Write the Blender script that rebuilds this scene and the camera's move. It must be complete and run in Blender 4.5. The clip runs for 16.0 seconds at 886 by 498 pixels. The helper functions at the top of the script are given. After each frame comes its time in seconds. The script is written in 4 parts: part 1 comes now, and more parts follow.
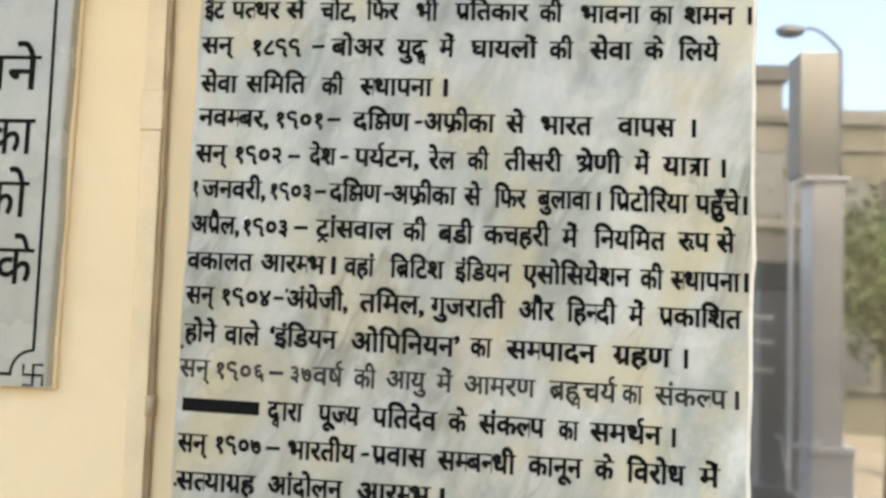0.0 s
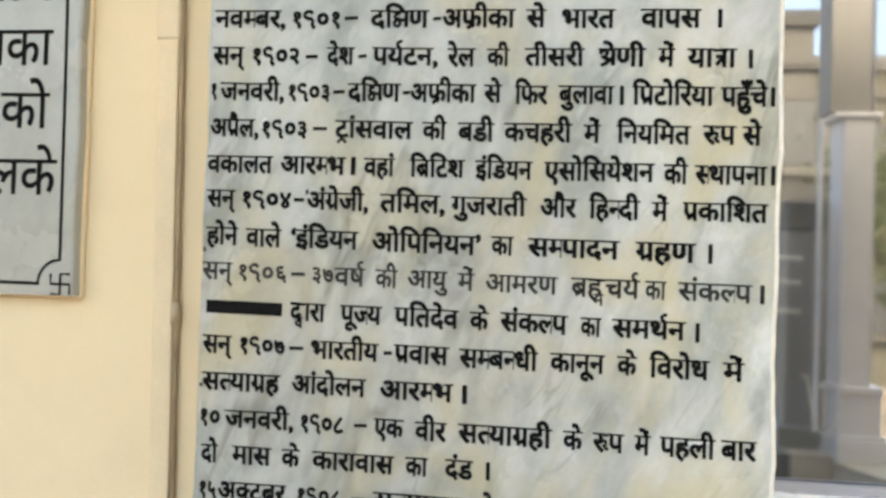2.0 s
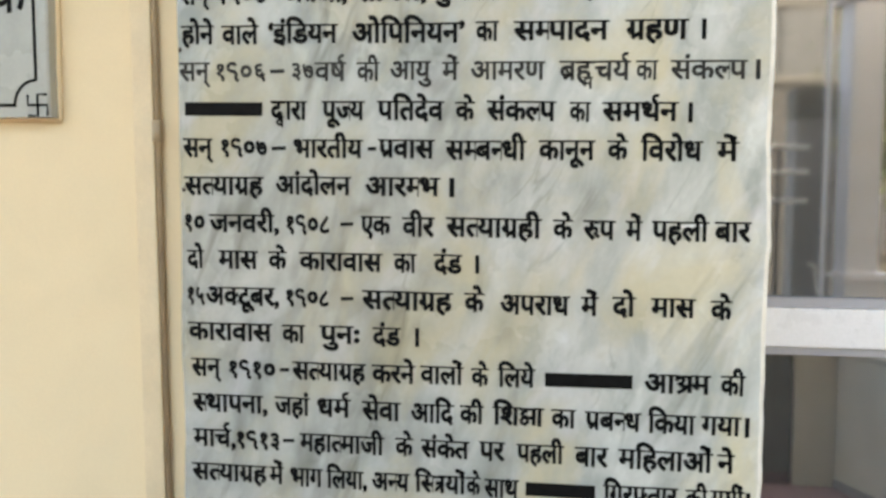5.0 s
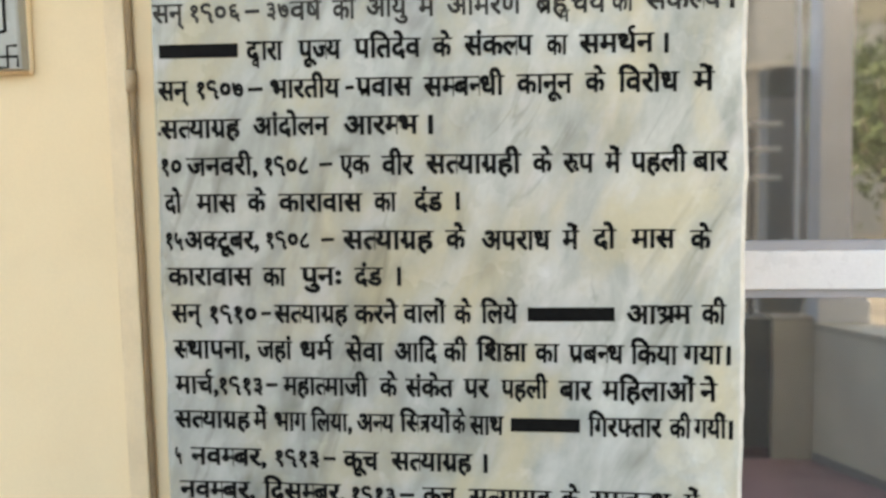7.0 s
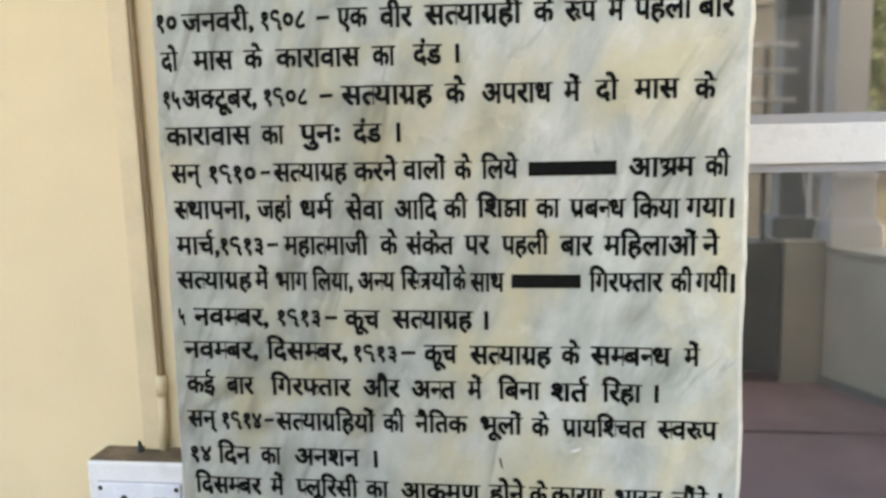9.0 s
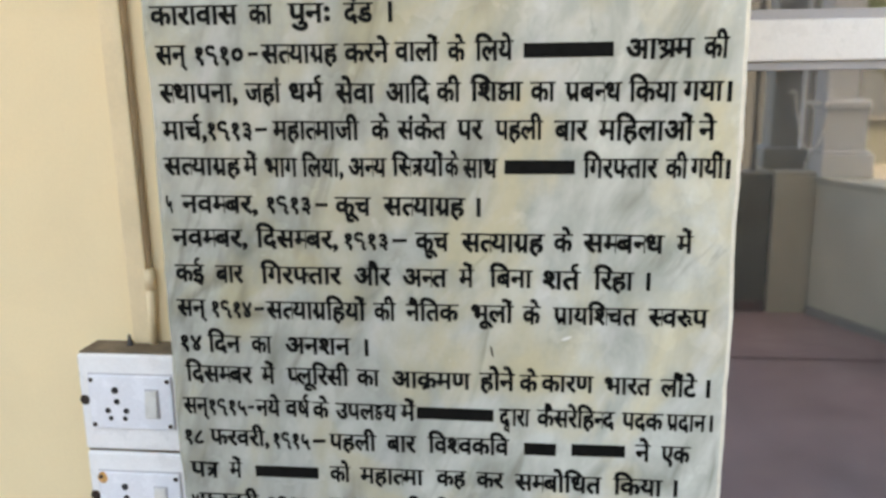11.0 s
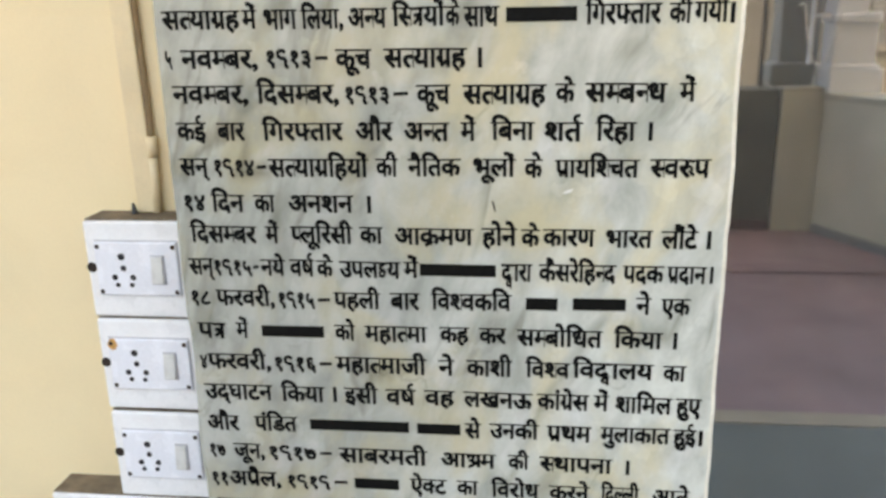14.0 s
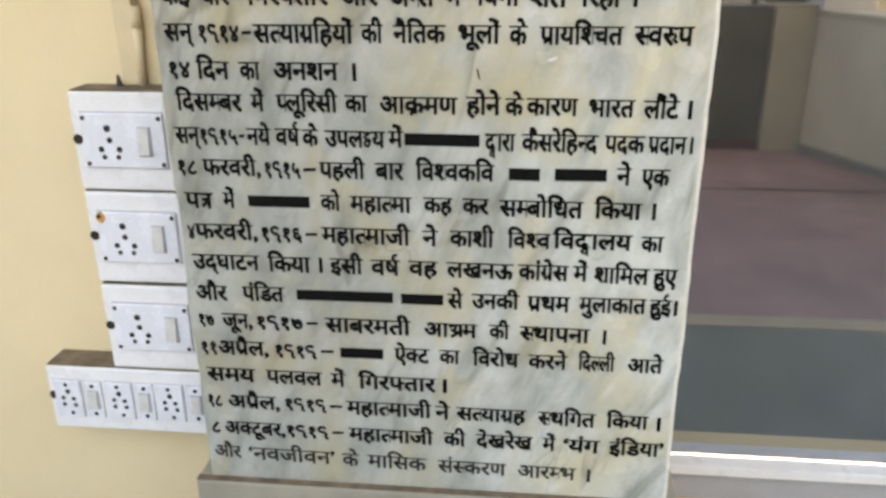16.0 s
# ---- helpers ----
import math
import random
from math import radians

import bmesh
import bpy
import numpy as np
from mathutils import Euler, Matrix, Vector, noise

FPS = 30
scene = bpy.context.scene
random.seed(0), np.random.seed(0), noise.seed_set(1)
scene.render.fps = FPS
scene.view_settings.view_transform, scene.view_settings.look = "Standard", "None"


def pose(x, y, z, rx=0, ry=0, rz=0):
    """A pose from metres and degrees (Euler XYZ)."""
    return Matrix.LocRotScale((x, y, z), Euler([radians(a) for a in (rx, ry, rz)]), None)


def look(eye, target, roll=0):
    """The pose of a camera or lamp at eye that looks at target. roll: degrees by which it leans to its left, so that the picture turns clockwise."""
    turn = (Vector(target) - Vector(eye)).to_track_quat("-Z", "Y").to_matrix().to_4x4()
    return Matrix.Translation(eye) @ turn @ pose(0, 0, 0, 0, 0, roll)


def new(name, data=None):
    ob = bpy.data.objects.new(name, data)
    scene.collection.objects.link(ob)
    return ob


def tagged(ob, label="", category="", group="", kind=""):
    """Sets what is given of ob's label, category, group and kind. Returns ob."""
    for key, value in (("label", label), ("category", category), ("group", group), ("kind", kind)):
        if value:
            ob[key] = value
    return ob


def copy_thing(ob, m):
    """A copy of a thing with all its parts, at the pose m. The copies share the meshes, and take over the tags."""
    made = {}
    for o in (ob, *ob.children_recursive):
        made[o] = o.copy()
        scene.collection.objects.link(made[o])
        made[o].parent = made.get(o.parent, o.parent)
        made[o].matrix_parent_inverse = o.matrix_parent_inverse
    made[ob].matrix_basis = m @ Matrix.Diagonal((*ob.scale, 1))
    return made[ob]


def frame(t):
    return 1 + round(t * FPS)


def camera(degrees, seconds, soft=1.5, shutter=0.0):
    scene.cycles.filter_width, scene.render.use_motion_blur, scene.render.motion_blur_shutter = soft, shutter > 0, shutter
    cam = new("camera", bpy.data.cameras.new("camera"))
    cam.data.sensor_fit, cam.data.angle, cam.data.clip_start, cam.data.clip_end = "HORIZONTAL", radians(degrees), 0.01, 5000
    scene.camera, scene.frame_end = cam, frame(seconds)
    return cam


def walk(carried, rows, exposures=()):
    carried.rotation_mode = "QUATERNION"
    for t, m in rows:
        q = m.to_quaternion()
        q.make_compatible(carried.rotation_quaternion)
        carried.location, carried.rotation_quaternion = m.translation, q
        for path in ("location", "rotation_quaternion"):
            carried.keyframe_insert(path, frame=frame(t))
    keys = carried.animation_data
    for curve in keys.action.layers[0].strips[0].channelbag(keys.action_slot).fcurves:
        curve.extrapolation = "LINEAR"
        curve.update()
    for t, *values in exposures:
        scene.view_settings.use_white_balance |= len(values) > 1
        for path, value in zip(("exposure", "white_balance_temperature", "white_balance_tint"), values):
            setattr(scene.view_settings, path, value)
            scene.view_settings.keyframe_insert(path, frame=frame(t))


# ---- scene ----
cam = camera(57.6, 16.0, soft=2.9)
PATH = [
    (0, (0.063, -0.878, 1.753), (-0.124, 1.108, 1.898), 2.3),
    (0.5, (0.06, -0.878, 1.742), (-0.145, 1.108, 1.861), 2.3),
    (1, (0.057, -0.874, 1.726), (-0.17, 1.111, 1.815), 2.4),
    (1.5, (0.06, -0.874, 1.707), (-0.172, 1.111, 1.784), 2.1),
    (2, (0.068, -0.868, 1.69), (-0.175, 1.117, 1.727), 1.8),
    (2.5, (0.069, -0.87, 1.666), (-0.196, 1.112, 1.697), 1.8),
    (3, (0.069, -0.863, 1.637), (-0.193, 1.119, 1.623), 1.1),
    (3.5, (0.079, -0.857, 1.599), (-0.184, 1.126, 1.598), 1.1),
    (4, (0.082, -0.854, 1.599), (-0.171, 1.128, 1.513), 0.5),
    (4.5, (0.088, -0.849, 1.558), (-0.169, 1.133, 1.489), 0.4),
    (5, (0.092, -0.844, 1.542), (-0.168, 1.134, 1.409), 0.3),
    (5.2, (0.092, -0.844, 1.539), (-0.165, 1.133, 1.378), 0.2),
    (7.3, (0.089, -0.849, 1.458), (-0.115, 1.136, 1.321), -0.9),
    (7.5, (0.092, -0.85, 1.443), (-0.123, 1.134, 1.304), -1.0),
    (8, (0.09, -0.847, 1.412), (-0.136, 1.129, 1.204), -1.0),
    (8.5, (0.102, -0.847, 1.395), (-0.139, 1.125, 1.161), -1.2),
    (9, (0.101, -0.848, 1.381), (-0.137, 1.12, 1.113), -1.2),
    (11.3, (0.097, -0.847, 1.312), (-0.113, 1.095, 0.886), -0.7),
    (11.5, (0.1, -0.848, 1.306), (-0.112, 1.093, 0.871), -0.8),
    (12, (0.1, -0.848, 1.292), (-0.108, 1.087, 0.834), -0.9),
    (12.5, (0.098, -0.85, 1.279), (-0.107, 1.078, 0.791), -1.0),
    (13, (0.098, -0.854, 1.257), (-0.111, 1.071, 0.758), -0.9),
    (13.5, (0.095, -0.861, 1.241), (-0.136, 1.053, 0.707), -1.0),
    (14, (0.101, -0.871, 1.229), (-0.12, 1.039, 0.677), -1.2),
    (14.5, (0.105, -0.878, 1.219), (-0.104, 1.021, 0.626), -1.2),
    (15, (0.106, -0.886, 1.207), (-0.103, 1.002, 0.582), -0.9),
    (15.5, (0.109, -0.894, 1.19), (-0.093, 0.988, 0.542), -0.7),
    (16, (0.111, -0.906, 1.165), (-0.082, 0.953, 0.453), -0.4),
]
EXPOSURES = [(0.0, 3.2, 8050, 6), (5.0, 3.13, 8100, 6), (7.5, 3.11, 8250, 6), (9.0, 3.12, 8350, 6), (11.5, 3.08, 8650, 7), (12.5, 3.05, 8750, 7), (14.0, 3.27, 9050, 8), (15.0, 3.25, 9250, 8), (16.0, 3.2, 9350, 9)]
walk(cam, [(t, look(eye, target, roll)) for t, eye, target, roll in PATH], exposures=EXPOSURES)

# ---- world, sun and exposure ----
SUN_ELEVATION, SUN_AZIMUTH = 48.0, 28.0     # the sun stands behind the building, which shades the verandah
world = bpy.data.worlds.new("sky")
scene.world = world
world.use_nodes = True
wn = world.node_tree.nodes
sky = wn.new("ShaderNodeTexSky")
sky.sky_type = "NISHITA"
sky.sun_disc = False
sky.sun_elevation = radians(SUN_ELEVATION)
sky.sun_rotation = radians(SUN_AZIMUTH)
sky.air_density, sky.dust_density, sky.ozone_density = 1.0, 8.0, 0.6
wn["Background"].inputs["Strength"].default_value = 0.15
world.node_tree.links.new(sky.outputs[0], wn["Background"].inputs["Color"])

sun_data = bpy.data.lights.new("sun", "SUN")
sun_data.energy, sun_data.angle, sun_data.color = 0.5, radians(20), (1.0, 0.95, 0.86)
sun = new("sun", sun_data)
az, el = radians(SUN_AZIMUTH), radians(SUN_ELEVATION)
sun_from = Vector((math.sin(az) * math.cos(el), math.cos(az) * math.cos(el), math.sin(el)))
sun.matrix_world = look(sun_from * 30, (0, 0, 0))


# ---- materials ----
class Mat:
    """A node material with a Principled shader and short ways to add noise, colour and bump."""

    def __init__(self, name, rough=0.6, metal=0.0, spec=0.5):
        self.m = bpy.data.materials.new(name)
        self.m.use_nodes = True
        self.t = self.m.node_tree
        self.b = self.t.nodes["Principled BSDF"]
        self.b.inputs["Roughness"].default_value = rough
        self.b.inputs["Metallic"].default_value = metal
        self.b.inputs["Specular IOR Level"].default_value = spec
        self.co = self.t.nodes.new("ShaderNodeTexCoord").outputs["Object"]

    def link(self, a, b):
        self.t.links.new(a, b)

    def mapped(self, scale=(1, 1, 1), turn=(0, 0, 0), shift=(0, 0, 0)):
        n = self.t.nodes.new("ShaderNodeMapping")
        n.inputs["Scale"].default_value = scale
        n.inputs["Rotation"].default_value = [radians(a) for a in turn]
        n.inputs["Location"].default_value = shift
        self.link(self.co, n.inputs["Vector"])
        return n.outputs[0]

    def slanted(self, turn, scale, shift=(0, 0, 0)):
        """Coordinates turned first and then stretched, for streaks that lean."""
        a = self.mapped((1, 1, 1), (0, turn, 0), shift)
        n = self.t.nodes.new("ShaderNodeMapping")
        n.inputs["Scale"].default_value = scale
        self.link(a, n.inputs["Vector"])
        return n.outputs[0]

    def noise(self, scale, detail=4, rough=0.55, warp=0.0, vec=None):
        n = self.t.nodes.new("ShaderNodeTexNoise")
        n.inputs["Scale"].default_value = scale
        n.inputs["Detail"].default_value = detail
        n.inputs["Roughness"].default_value = rough
        n.inputs["Distortion"].default_value = warp
        self.link(vec or self.co, n.inputs["Vector"])
        return n.outputs["Fac"]

    def ramp(self, fac, *stops):
        n = self.t.nodes.new("ShaderNodeValToRGB")
        e = n.color_ramp.elements
        while len(e) < len(stops):
            e.new(0.5)
        for k, (p, c) in zip(e, stops):
            k.position = p
            k.color = (*c, 1) if isinstance(c, tuple) else (c, c, c, 1)
        self.link(fac, n.inputs[0])
        return n.outputs[0]

    def mix(self, fac, a, b, mode="MIX"):
        n = self.t.nodes.new("ShaderNodeMix")
        n.data_type, n.blend_type = "RGBA", mode
        for sock, v in ((n.inputs[0], fac), (n.inputs[6], a), (n.inputs[7], b)):
            if isinstance(v, (int, float)):
                sock.default_value = v
            elif isinstance(v, tuple):
                sock.default_value = (*v, 1)
            else:
                self.link(v, sock)
        return n.outputs[2]

    def color(self, c):
        if isinstance(c, tuple):
            self.b.inputs["Base Color"].default_value = (*c, 1)
        else:
            self.link(c, self.b.inputs["Base Color"])
        return self

    def rough(self, fac, low, high):
        self.link(self.ramp(fac, (0.3, low), (0.7, high)), self.b.inputs["Roughness"])
        return self

    def bump(self, fac, strength=0.2, distance=0.001):
        n = self.t.nodes.new("ShaderNodeBump")
        n.inputs["Strength"].default_value = strength
        n.inputs["Distance"].default_value = distance
        self.link(fac, n.inputs["Height"])
        if self.b.inputs["Normal"].links:
            self.link(self.b.inputs["Normal"].links[0].from_socket, n.inputs["Normal"])
        self.link(n.outputs[0], self.b.inputs["Normal"])
        return self


def plain(name, c, rough=0.6, metal=0.0, scale=20.0, vary=0.12, bump=0.1, grain=300.0, spec=0.5):
    """Paint, plaster or plastic: one colour with blotches at two scales and a fine grain."""
    k = Mat(name, rough, metal, spec)
    lo = tuple(v * (1 - vary) for v in c)
    hi = tuple(min(1, v * (1 + vary * 0.5)) for v in c)
    base = k.ramp(k.noise(scale, 5), (0.3, lo), (0.7, hi))
    fine = k.ramp(k.noise(grain, 3), (0.3, 0.94), (0.7, 1.0))
    k.color(k.mix(1.0, base, fine, "MULTIPLY"))
    k.rough(k.noise(scale * 2.3, 3), max(0.05, rough - 0.08), min(1, rough + 0.08))
    return k.bump(k.noise(grain, 3), bump, 0.0006).m


def marble(name, base, shade, vein, stain, strength=1.0, rough=0.16, bed=0.0):
    """Polished grey-white marble: leaning clouds, thin grey-green veins, ochre stains; bed darkens one side, shade put
    into the colour.
    """
    k = Mat(name, rough)
    cloud = k.noise(9.5, 6, 0.6, 0.5, k.slanted(-15, (1.6, 1, 0.75)))
    c = k.mix(k.ramp(cloud, (0.34, 0.0), (0.60, 1.0)), shade, base)
    mottle = k.noise(30, 5, 0.62, 0.4, k.slanted(-20, (1.4, 1, 0.8), (2.3, 0, 0.6)))
    c = k.mix(k.ramp(mottle, (0.34, 0.22 * strength), (0.52, 0.0)), c, shade)
    spot = k.noise(7.0, 5, 0.58, 0.5, k.slanted(-15, (1.3, 1, 0.9), (1.3, 0, 5.2)))
    c = k.mix(k.ramp(spot, (0.47, 0.0), (0.64, 0.8 * strength)), c, stain)
    pale = k.noise(12, 4, 0.55, 0.4, k.slanted(-30, (1.6, 1, 0.7), (6.1, 0, 3.3)))
    c = k.mix(k.ramp(pale, (0.56, 0.0), (0.72, 0.55 * strength)), c, tuple(min(0.8, v * 1.22) for v in base))
    streak = k.noise(3.6, 4, 0.5, 0.7, k.slanted(-18, (2.2, 1, 0.6), (3.1, 0, 1.7)))
    gate = k.ramp(k.noise(6.0, 3), (0.45, 0.0), (0.60, 1.0))
    band = k.ramp(streak, (0.455, 0.0), (0.5, 0.55 * strength), (0.53, 0.0))
    c = k.mix(k.mix(1.0, band, gate, "MULTIPLY"), c, vein)
    hair = k.noise(5.0, 5, 0.5, 0.8, k.slanted(-28, (2.0, 1, 0.7), (7.3, 0, 2.2)))
    gate2 = k.ramp(k.noise(8.0, 3, vec=k.mapped(shift=(4, 0, 9))), (0.50, 0.0), (0.62, 1.0))
    c = k.mix(k.mix(1.0, k.ramp(hair, (0.485, 0.0), (0.5, 0.32 * strength), (0.515, 0.0)), gate2, "MULTIPLY"), c, vein)
    grain = k.ramp(k.noise(160, 3), (0.3, 0.95), (0.7, 1.0))
    c = k.mix(1.0, c, grain, "MULTIPLY")
    # shade over the slab's left side, painted into the stone colour
    if bed:
        axes = k.t.nodes.new("ShaderNodeSeparateXYZ")
        k.link(k.slanted(-8, (1, 1, 1)), axes.inputs[0])
        wave = k.t.nodes.new("ShaderNodeMath")
        wave.operation = "MULTIPLY_ADD"
        k.link(k.noise(5.0, 4), wave.inputs[0])
        wave.inputs[1].default_value = 0.35
        k.link(axes.outputs[0], wave.inputs[2])
        left_shade = k.ramp(wave.outputs[0], (0.0, 1.0 - bed), (0.36, 1.0))
        c = k.mix(1.0, c, left_shade, "MULTIPLY")
    k.color(c)
    k.rough(k.noise(9, 4), rough, rough + 0.16)
    return k.bump(k.noise(14, 3), 0.05, 0.002).m


def wall_paint():
    """Cream distemper on plaster: faint trowel waves, hand marks and a fine grain."""
    k = Mat("cream_wall_paint", 0.62)
    big = k.ramp(k.noise(1.7, 5, 0.6), (0.3, (0.83, 0.675, 0.425)), (0.7, (0.86, 0.705, 0.45)))
    mark = k.ramp(k.noise(7.0, 6, 0.6, 0.6), (0.30, 0.965), (0.55, 1.0))
    fine = k.ramp(k.noise(260, 3), (0.3, 0.965), (0.7, 1.0))
    k.color(k.mix(1.0, k.mix(1.0, big, mark, "MULTIPLY"), fine, "MULTIPLY"))
    k.bump(k.noise(5.5, 3), 0.25, 0.004)
    return k.bump(k.noise(420, 2), 0.12, 0.0006).m


M_WALL = wall_paint()
# bed here paints the shade that lies on the slab's left
M_MARBLE = marble("veined_white_marble", (0.685, 0.71, 0.655), (0.40, 0.425, 0.38), (0.19, 0.19, 0.14), (0.66, 0.60, 0.40), bed=0.32)
M_MARBLE_PALE = marble("plain_white_marble", (0.41, 0.42, 0.38), (0.345, 0.355, 0.325), (0.28, 0.29, 0.265), (0.37, 0.37, 0.31), 0.4)
# paler stone for the right chamfer: the light it catches, painted in
M_LIT_EDGE = plain("lit_marble_edge", (0.80, 0.78, 0.70), 0.3, scale=30, vary=0.12)
M_INK = plain("black_lettering_paint", (0.0055, 0.0055, 0.005), 0.7, vary=0.4, scale=60, bump=0.15, spec=0.12)
M_INK_WORN = plain("worn_lettering_paint", (0.032, 0.031, 0.027), 0.6, vary=0.6, scale=45, bump=0.15, spec=0.2)
M_TRUNK = plain("cream_painted_pvc", (0.82, 0.665, 0.43), 0.5, scale=9, vary=0.14)
M_GAP_PIPE = plain("tan_conduit_gap", (0.54, 0.42, 0.27), 0.6, scale=30, vary=0.25)
M_PVC = plain("white_switchboard_plastic", (0.87, 0.87, 0.88), 0.3, scale=14, vary=0.05, bump=0.03)
M_PLATE = plain("bluish_white_plastic", (0.82, 0.84, 0.90), 0.25, scale=20, vary=0.04, bump=0.02)
M_ROCKER = plain("grey_white_plastic", (0.66, 0.66, 0.64), 0.3, scale=24, vary=0.06, bump=0.02)
M_HOLE = plain("dark_contact_hole", (0.012, 0.012, 0.016), 0.5, vary=0.3)
M_SCREW = plain("brown_rusty_screw", (0.045, 0.032, 0.026), 0.55, 0.5, scale=300, vary=0.4)
M_DUST = plain("dark_dusty_wood", (0.19, 0.145, 0.10), 0.85, scale=40, vary=0.45, bump=0.4)
M_RUST = plain("orange_rust_stain", (0.62, 0.33, 0.11), 0.7, scale=200, vary=0.4)
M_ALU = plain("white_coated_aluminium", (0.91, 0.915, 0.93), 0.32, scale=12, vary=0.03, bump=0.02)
# grey for painted shade on beads, rail and switch surrounds; plate seams share it
M_SHADE_GREY = plain("shade_grey_finish", (0.44, 0.44, 0.47), 0.4, scale=20, vary=0.08)
M_STONE = plain("beige_ledge_stone", (0.40, 0.37, 0.30), 0.4, scale=11, vary=0.22)
M_MORTAR = plain("grey_lime_mortar", (0.42, 0.36, 0.27), 0.9, scale=30, vary=0.3, bump=0.5, grain=120)
M_MAROON = plain("worn_maroon_floor", (0.315, 0.205, 0.212), 0.45, scale=3.5, vary=0.28)
M_GREEN = plain("grey_green_floor", (0.145, 0.172, 0.152), 0.45, scale=3.5, vary=0.28)
M_YELLOW = plain("faded_ochre_strip", (0.46, 0.39, 0.29), 0.5, scale=6, vary=0.2)
M_JOINT = plain("dark_floor_joint", (0.10, 0.06, 0.06), 0.7, scale=9)
M_CEIL = plain("white_ceiling_paint", (0.72, 0.70, 0.64), 0.8, scale=2, vary=0.08)
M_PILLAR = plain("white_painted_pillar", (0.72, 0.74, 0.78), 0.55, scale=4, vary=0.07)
# grey holding the shade of the pillar's side; the skirting shares it
M_SHADY = plain("shade_grey_plaster", (0.25, 0.255, 0.25), 0.7, scale=4, vary=0.12)
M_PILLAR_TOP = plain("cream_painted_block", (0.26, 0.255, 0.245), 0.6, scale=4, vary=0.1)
M_PARAPET = plain("beige_parapet_paint", (0.60, 0.58, 0.49), 0.7, scale=3, vary=0.16)
M_COPING = plain("pale_beige_coping", (0.44, 0.42, 0.35), 0.7, scale=4, vary=0.14)
# olive house wall, darkened in colour for its shade
M_OLIVE = plain("olive_wall_in_shade", (0.075, 0.073, 0.054), 0.8, scale=2, vary=0.2)
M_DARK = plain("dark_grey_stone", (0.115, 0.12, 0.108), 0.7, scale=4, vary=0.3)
M_GROUND = plain("dusty_ground", (0.17, 0.15, 0.115), 0.9, scale=0.7, vary=0.3, grain=30)
# far plaster coloured dark to hold the shade it stands in
M_FAR = plain("far_plaster_in_shade", (0.085, 0.082, 0.074), 0.8, scale=0.8, vary=0.15, grain=20)
M_FAR_GREY = plain("far_grey_in_shade", (0.045, 0.044, 0.042), 0.8, scale=0.8, vary=0.18, grain=20)
M_FAR_PANE = plain("far_dark_window", (0.05, 0.055, 0.06), 0.25, scale=2)
M_LAMP = plain("dark_lamp_metal", (0.05, 0.05, 0.055), 0.5, 0.3, scale=20)
M_BARK = plain("grey_brown_bark", (0.13, 0.10, 0.07), 0.9, scale=8, vary=0.4, bump=0.6, grain=60)
M_LEAF = plain("olive_green_leaves", (0.085, 0.105, 0.035), 0.6, scale=3, vary=0.4)
M_CABLE = plain("white_cable_sheath", (0.72, 0.72, 0.70), 0.5, scale=20)

def hazy_glass():
    """Dark reflective glass under a thin pale veil that paints in the haze of light behind it."""
    k = Mat("reflective_tinted_glass", 0.015, 1.0)
    k.color(k.ramp(k.noise(1.3, 4), (0.3, (0.405, 0.43, 0.465)), (0.7, (0.445, 0.47, 0.505))))
    k.rough(k.noise(3.0, 5), 0.02, 0.05)
    k.bump(k.noise(2.2, 2), 0.03, 0.002)
    # dusty veil, painting in haze from light behind the glass
    dust = k.t.nodes.new("ShaderNodeBsdfDiffuse")
    dust.inputs["Color"].default_value = (0.36, 0.38, 0.40, 1)
    haze_mix = k.t.nodes.new("ShaderNodeMixShader")
    k.link(k.ramp(k.noise(4.0, 5, 0.6, 0.4), (0.3, 0.06), (0.7, 0.11)), haze_mix.inputs[0])
    k.link(k.b.outputs[0], haze_mix.inputs[1])
    k.link(dust.outputs[0], haze_mix.inputs[2])
    k.link(haze_mix.outputs[0], k.t.nodes["Material Output"].inputs["Surface"])
    return k.m


M_MIRROR = hazy_glass()


# ---- mesh helpers ----
def box(bm, x0, x1, y0, y1, z0, z1, bevel=0.0, segments=2):
    made = bmesh.ops.create_cube(bm, size=1.0)["verts"]
    for v in made:
        v.co = Vector(((x0 + x1) / 2 + v.co.x * (x1 - x0), (y0 + y1) / 2 + v.co.y * (y1 - y0), (z0 + z1) / 2 + v.co.z * (z1 - z0)))
    if bevel:
        edges = {e for v in made for e in v.link_edges}
        bmesh.ops.bevel(bm, geom=list(edges), offset=bevel, segments=segments, profile=0.5, affect="EDGES")
    return bm


def boxed(*a, **k):
    return box(bmesh.new(), *a, **k)


def cylinder(bm, a, b, r0, r1=None, sides=12):
    a, b = Vector(a), Vector(b)
    turn = (b - a).to_track_quat("Z", "Y").to_matrix().to_4x4()
    bmesh.ops.create_cone(bm, cap_ends=True, segments=sides, radius1=r0, radius2=r0 if r1 is None else r1,
                          depth=(b - a).length, matrix=Matrix.Translation((a + b) / 2) @ turn)
    return bm


def tube(bm, points, r, sides=8):
    for a, b in zip(points, points[1:]):
        cylinder(bm, a, b, r, sides=sides)
    return bm


def mesh_of(name, bm, material):
    me = bpy.data.meshes.new(name)
    bmesh.ops.recalc_face_normals(bm, faces=bm.faces)
    bm.to_mesh(me)
    bm.free()
    me.materials.append(material)
    return me


def part(name, bm, material, parent, label="", smooth=False):
    me = mesh_of(name, bm, material)
    if smooth:
        me.polygons.foreach_set("use_smooth", [True] * len(me.polygons))
    ob = new(name, me)
    ob.parent = parent
    return tagged(ob, label)


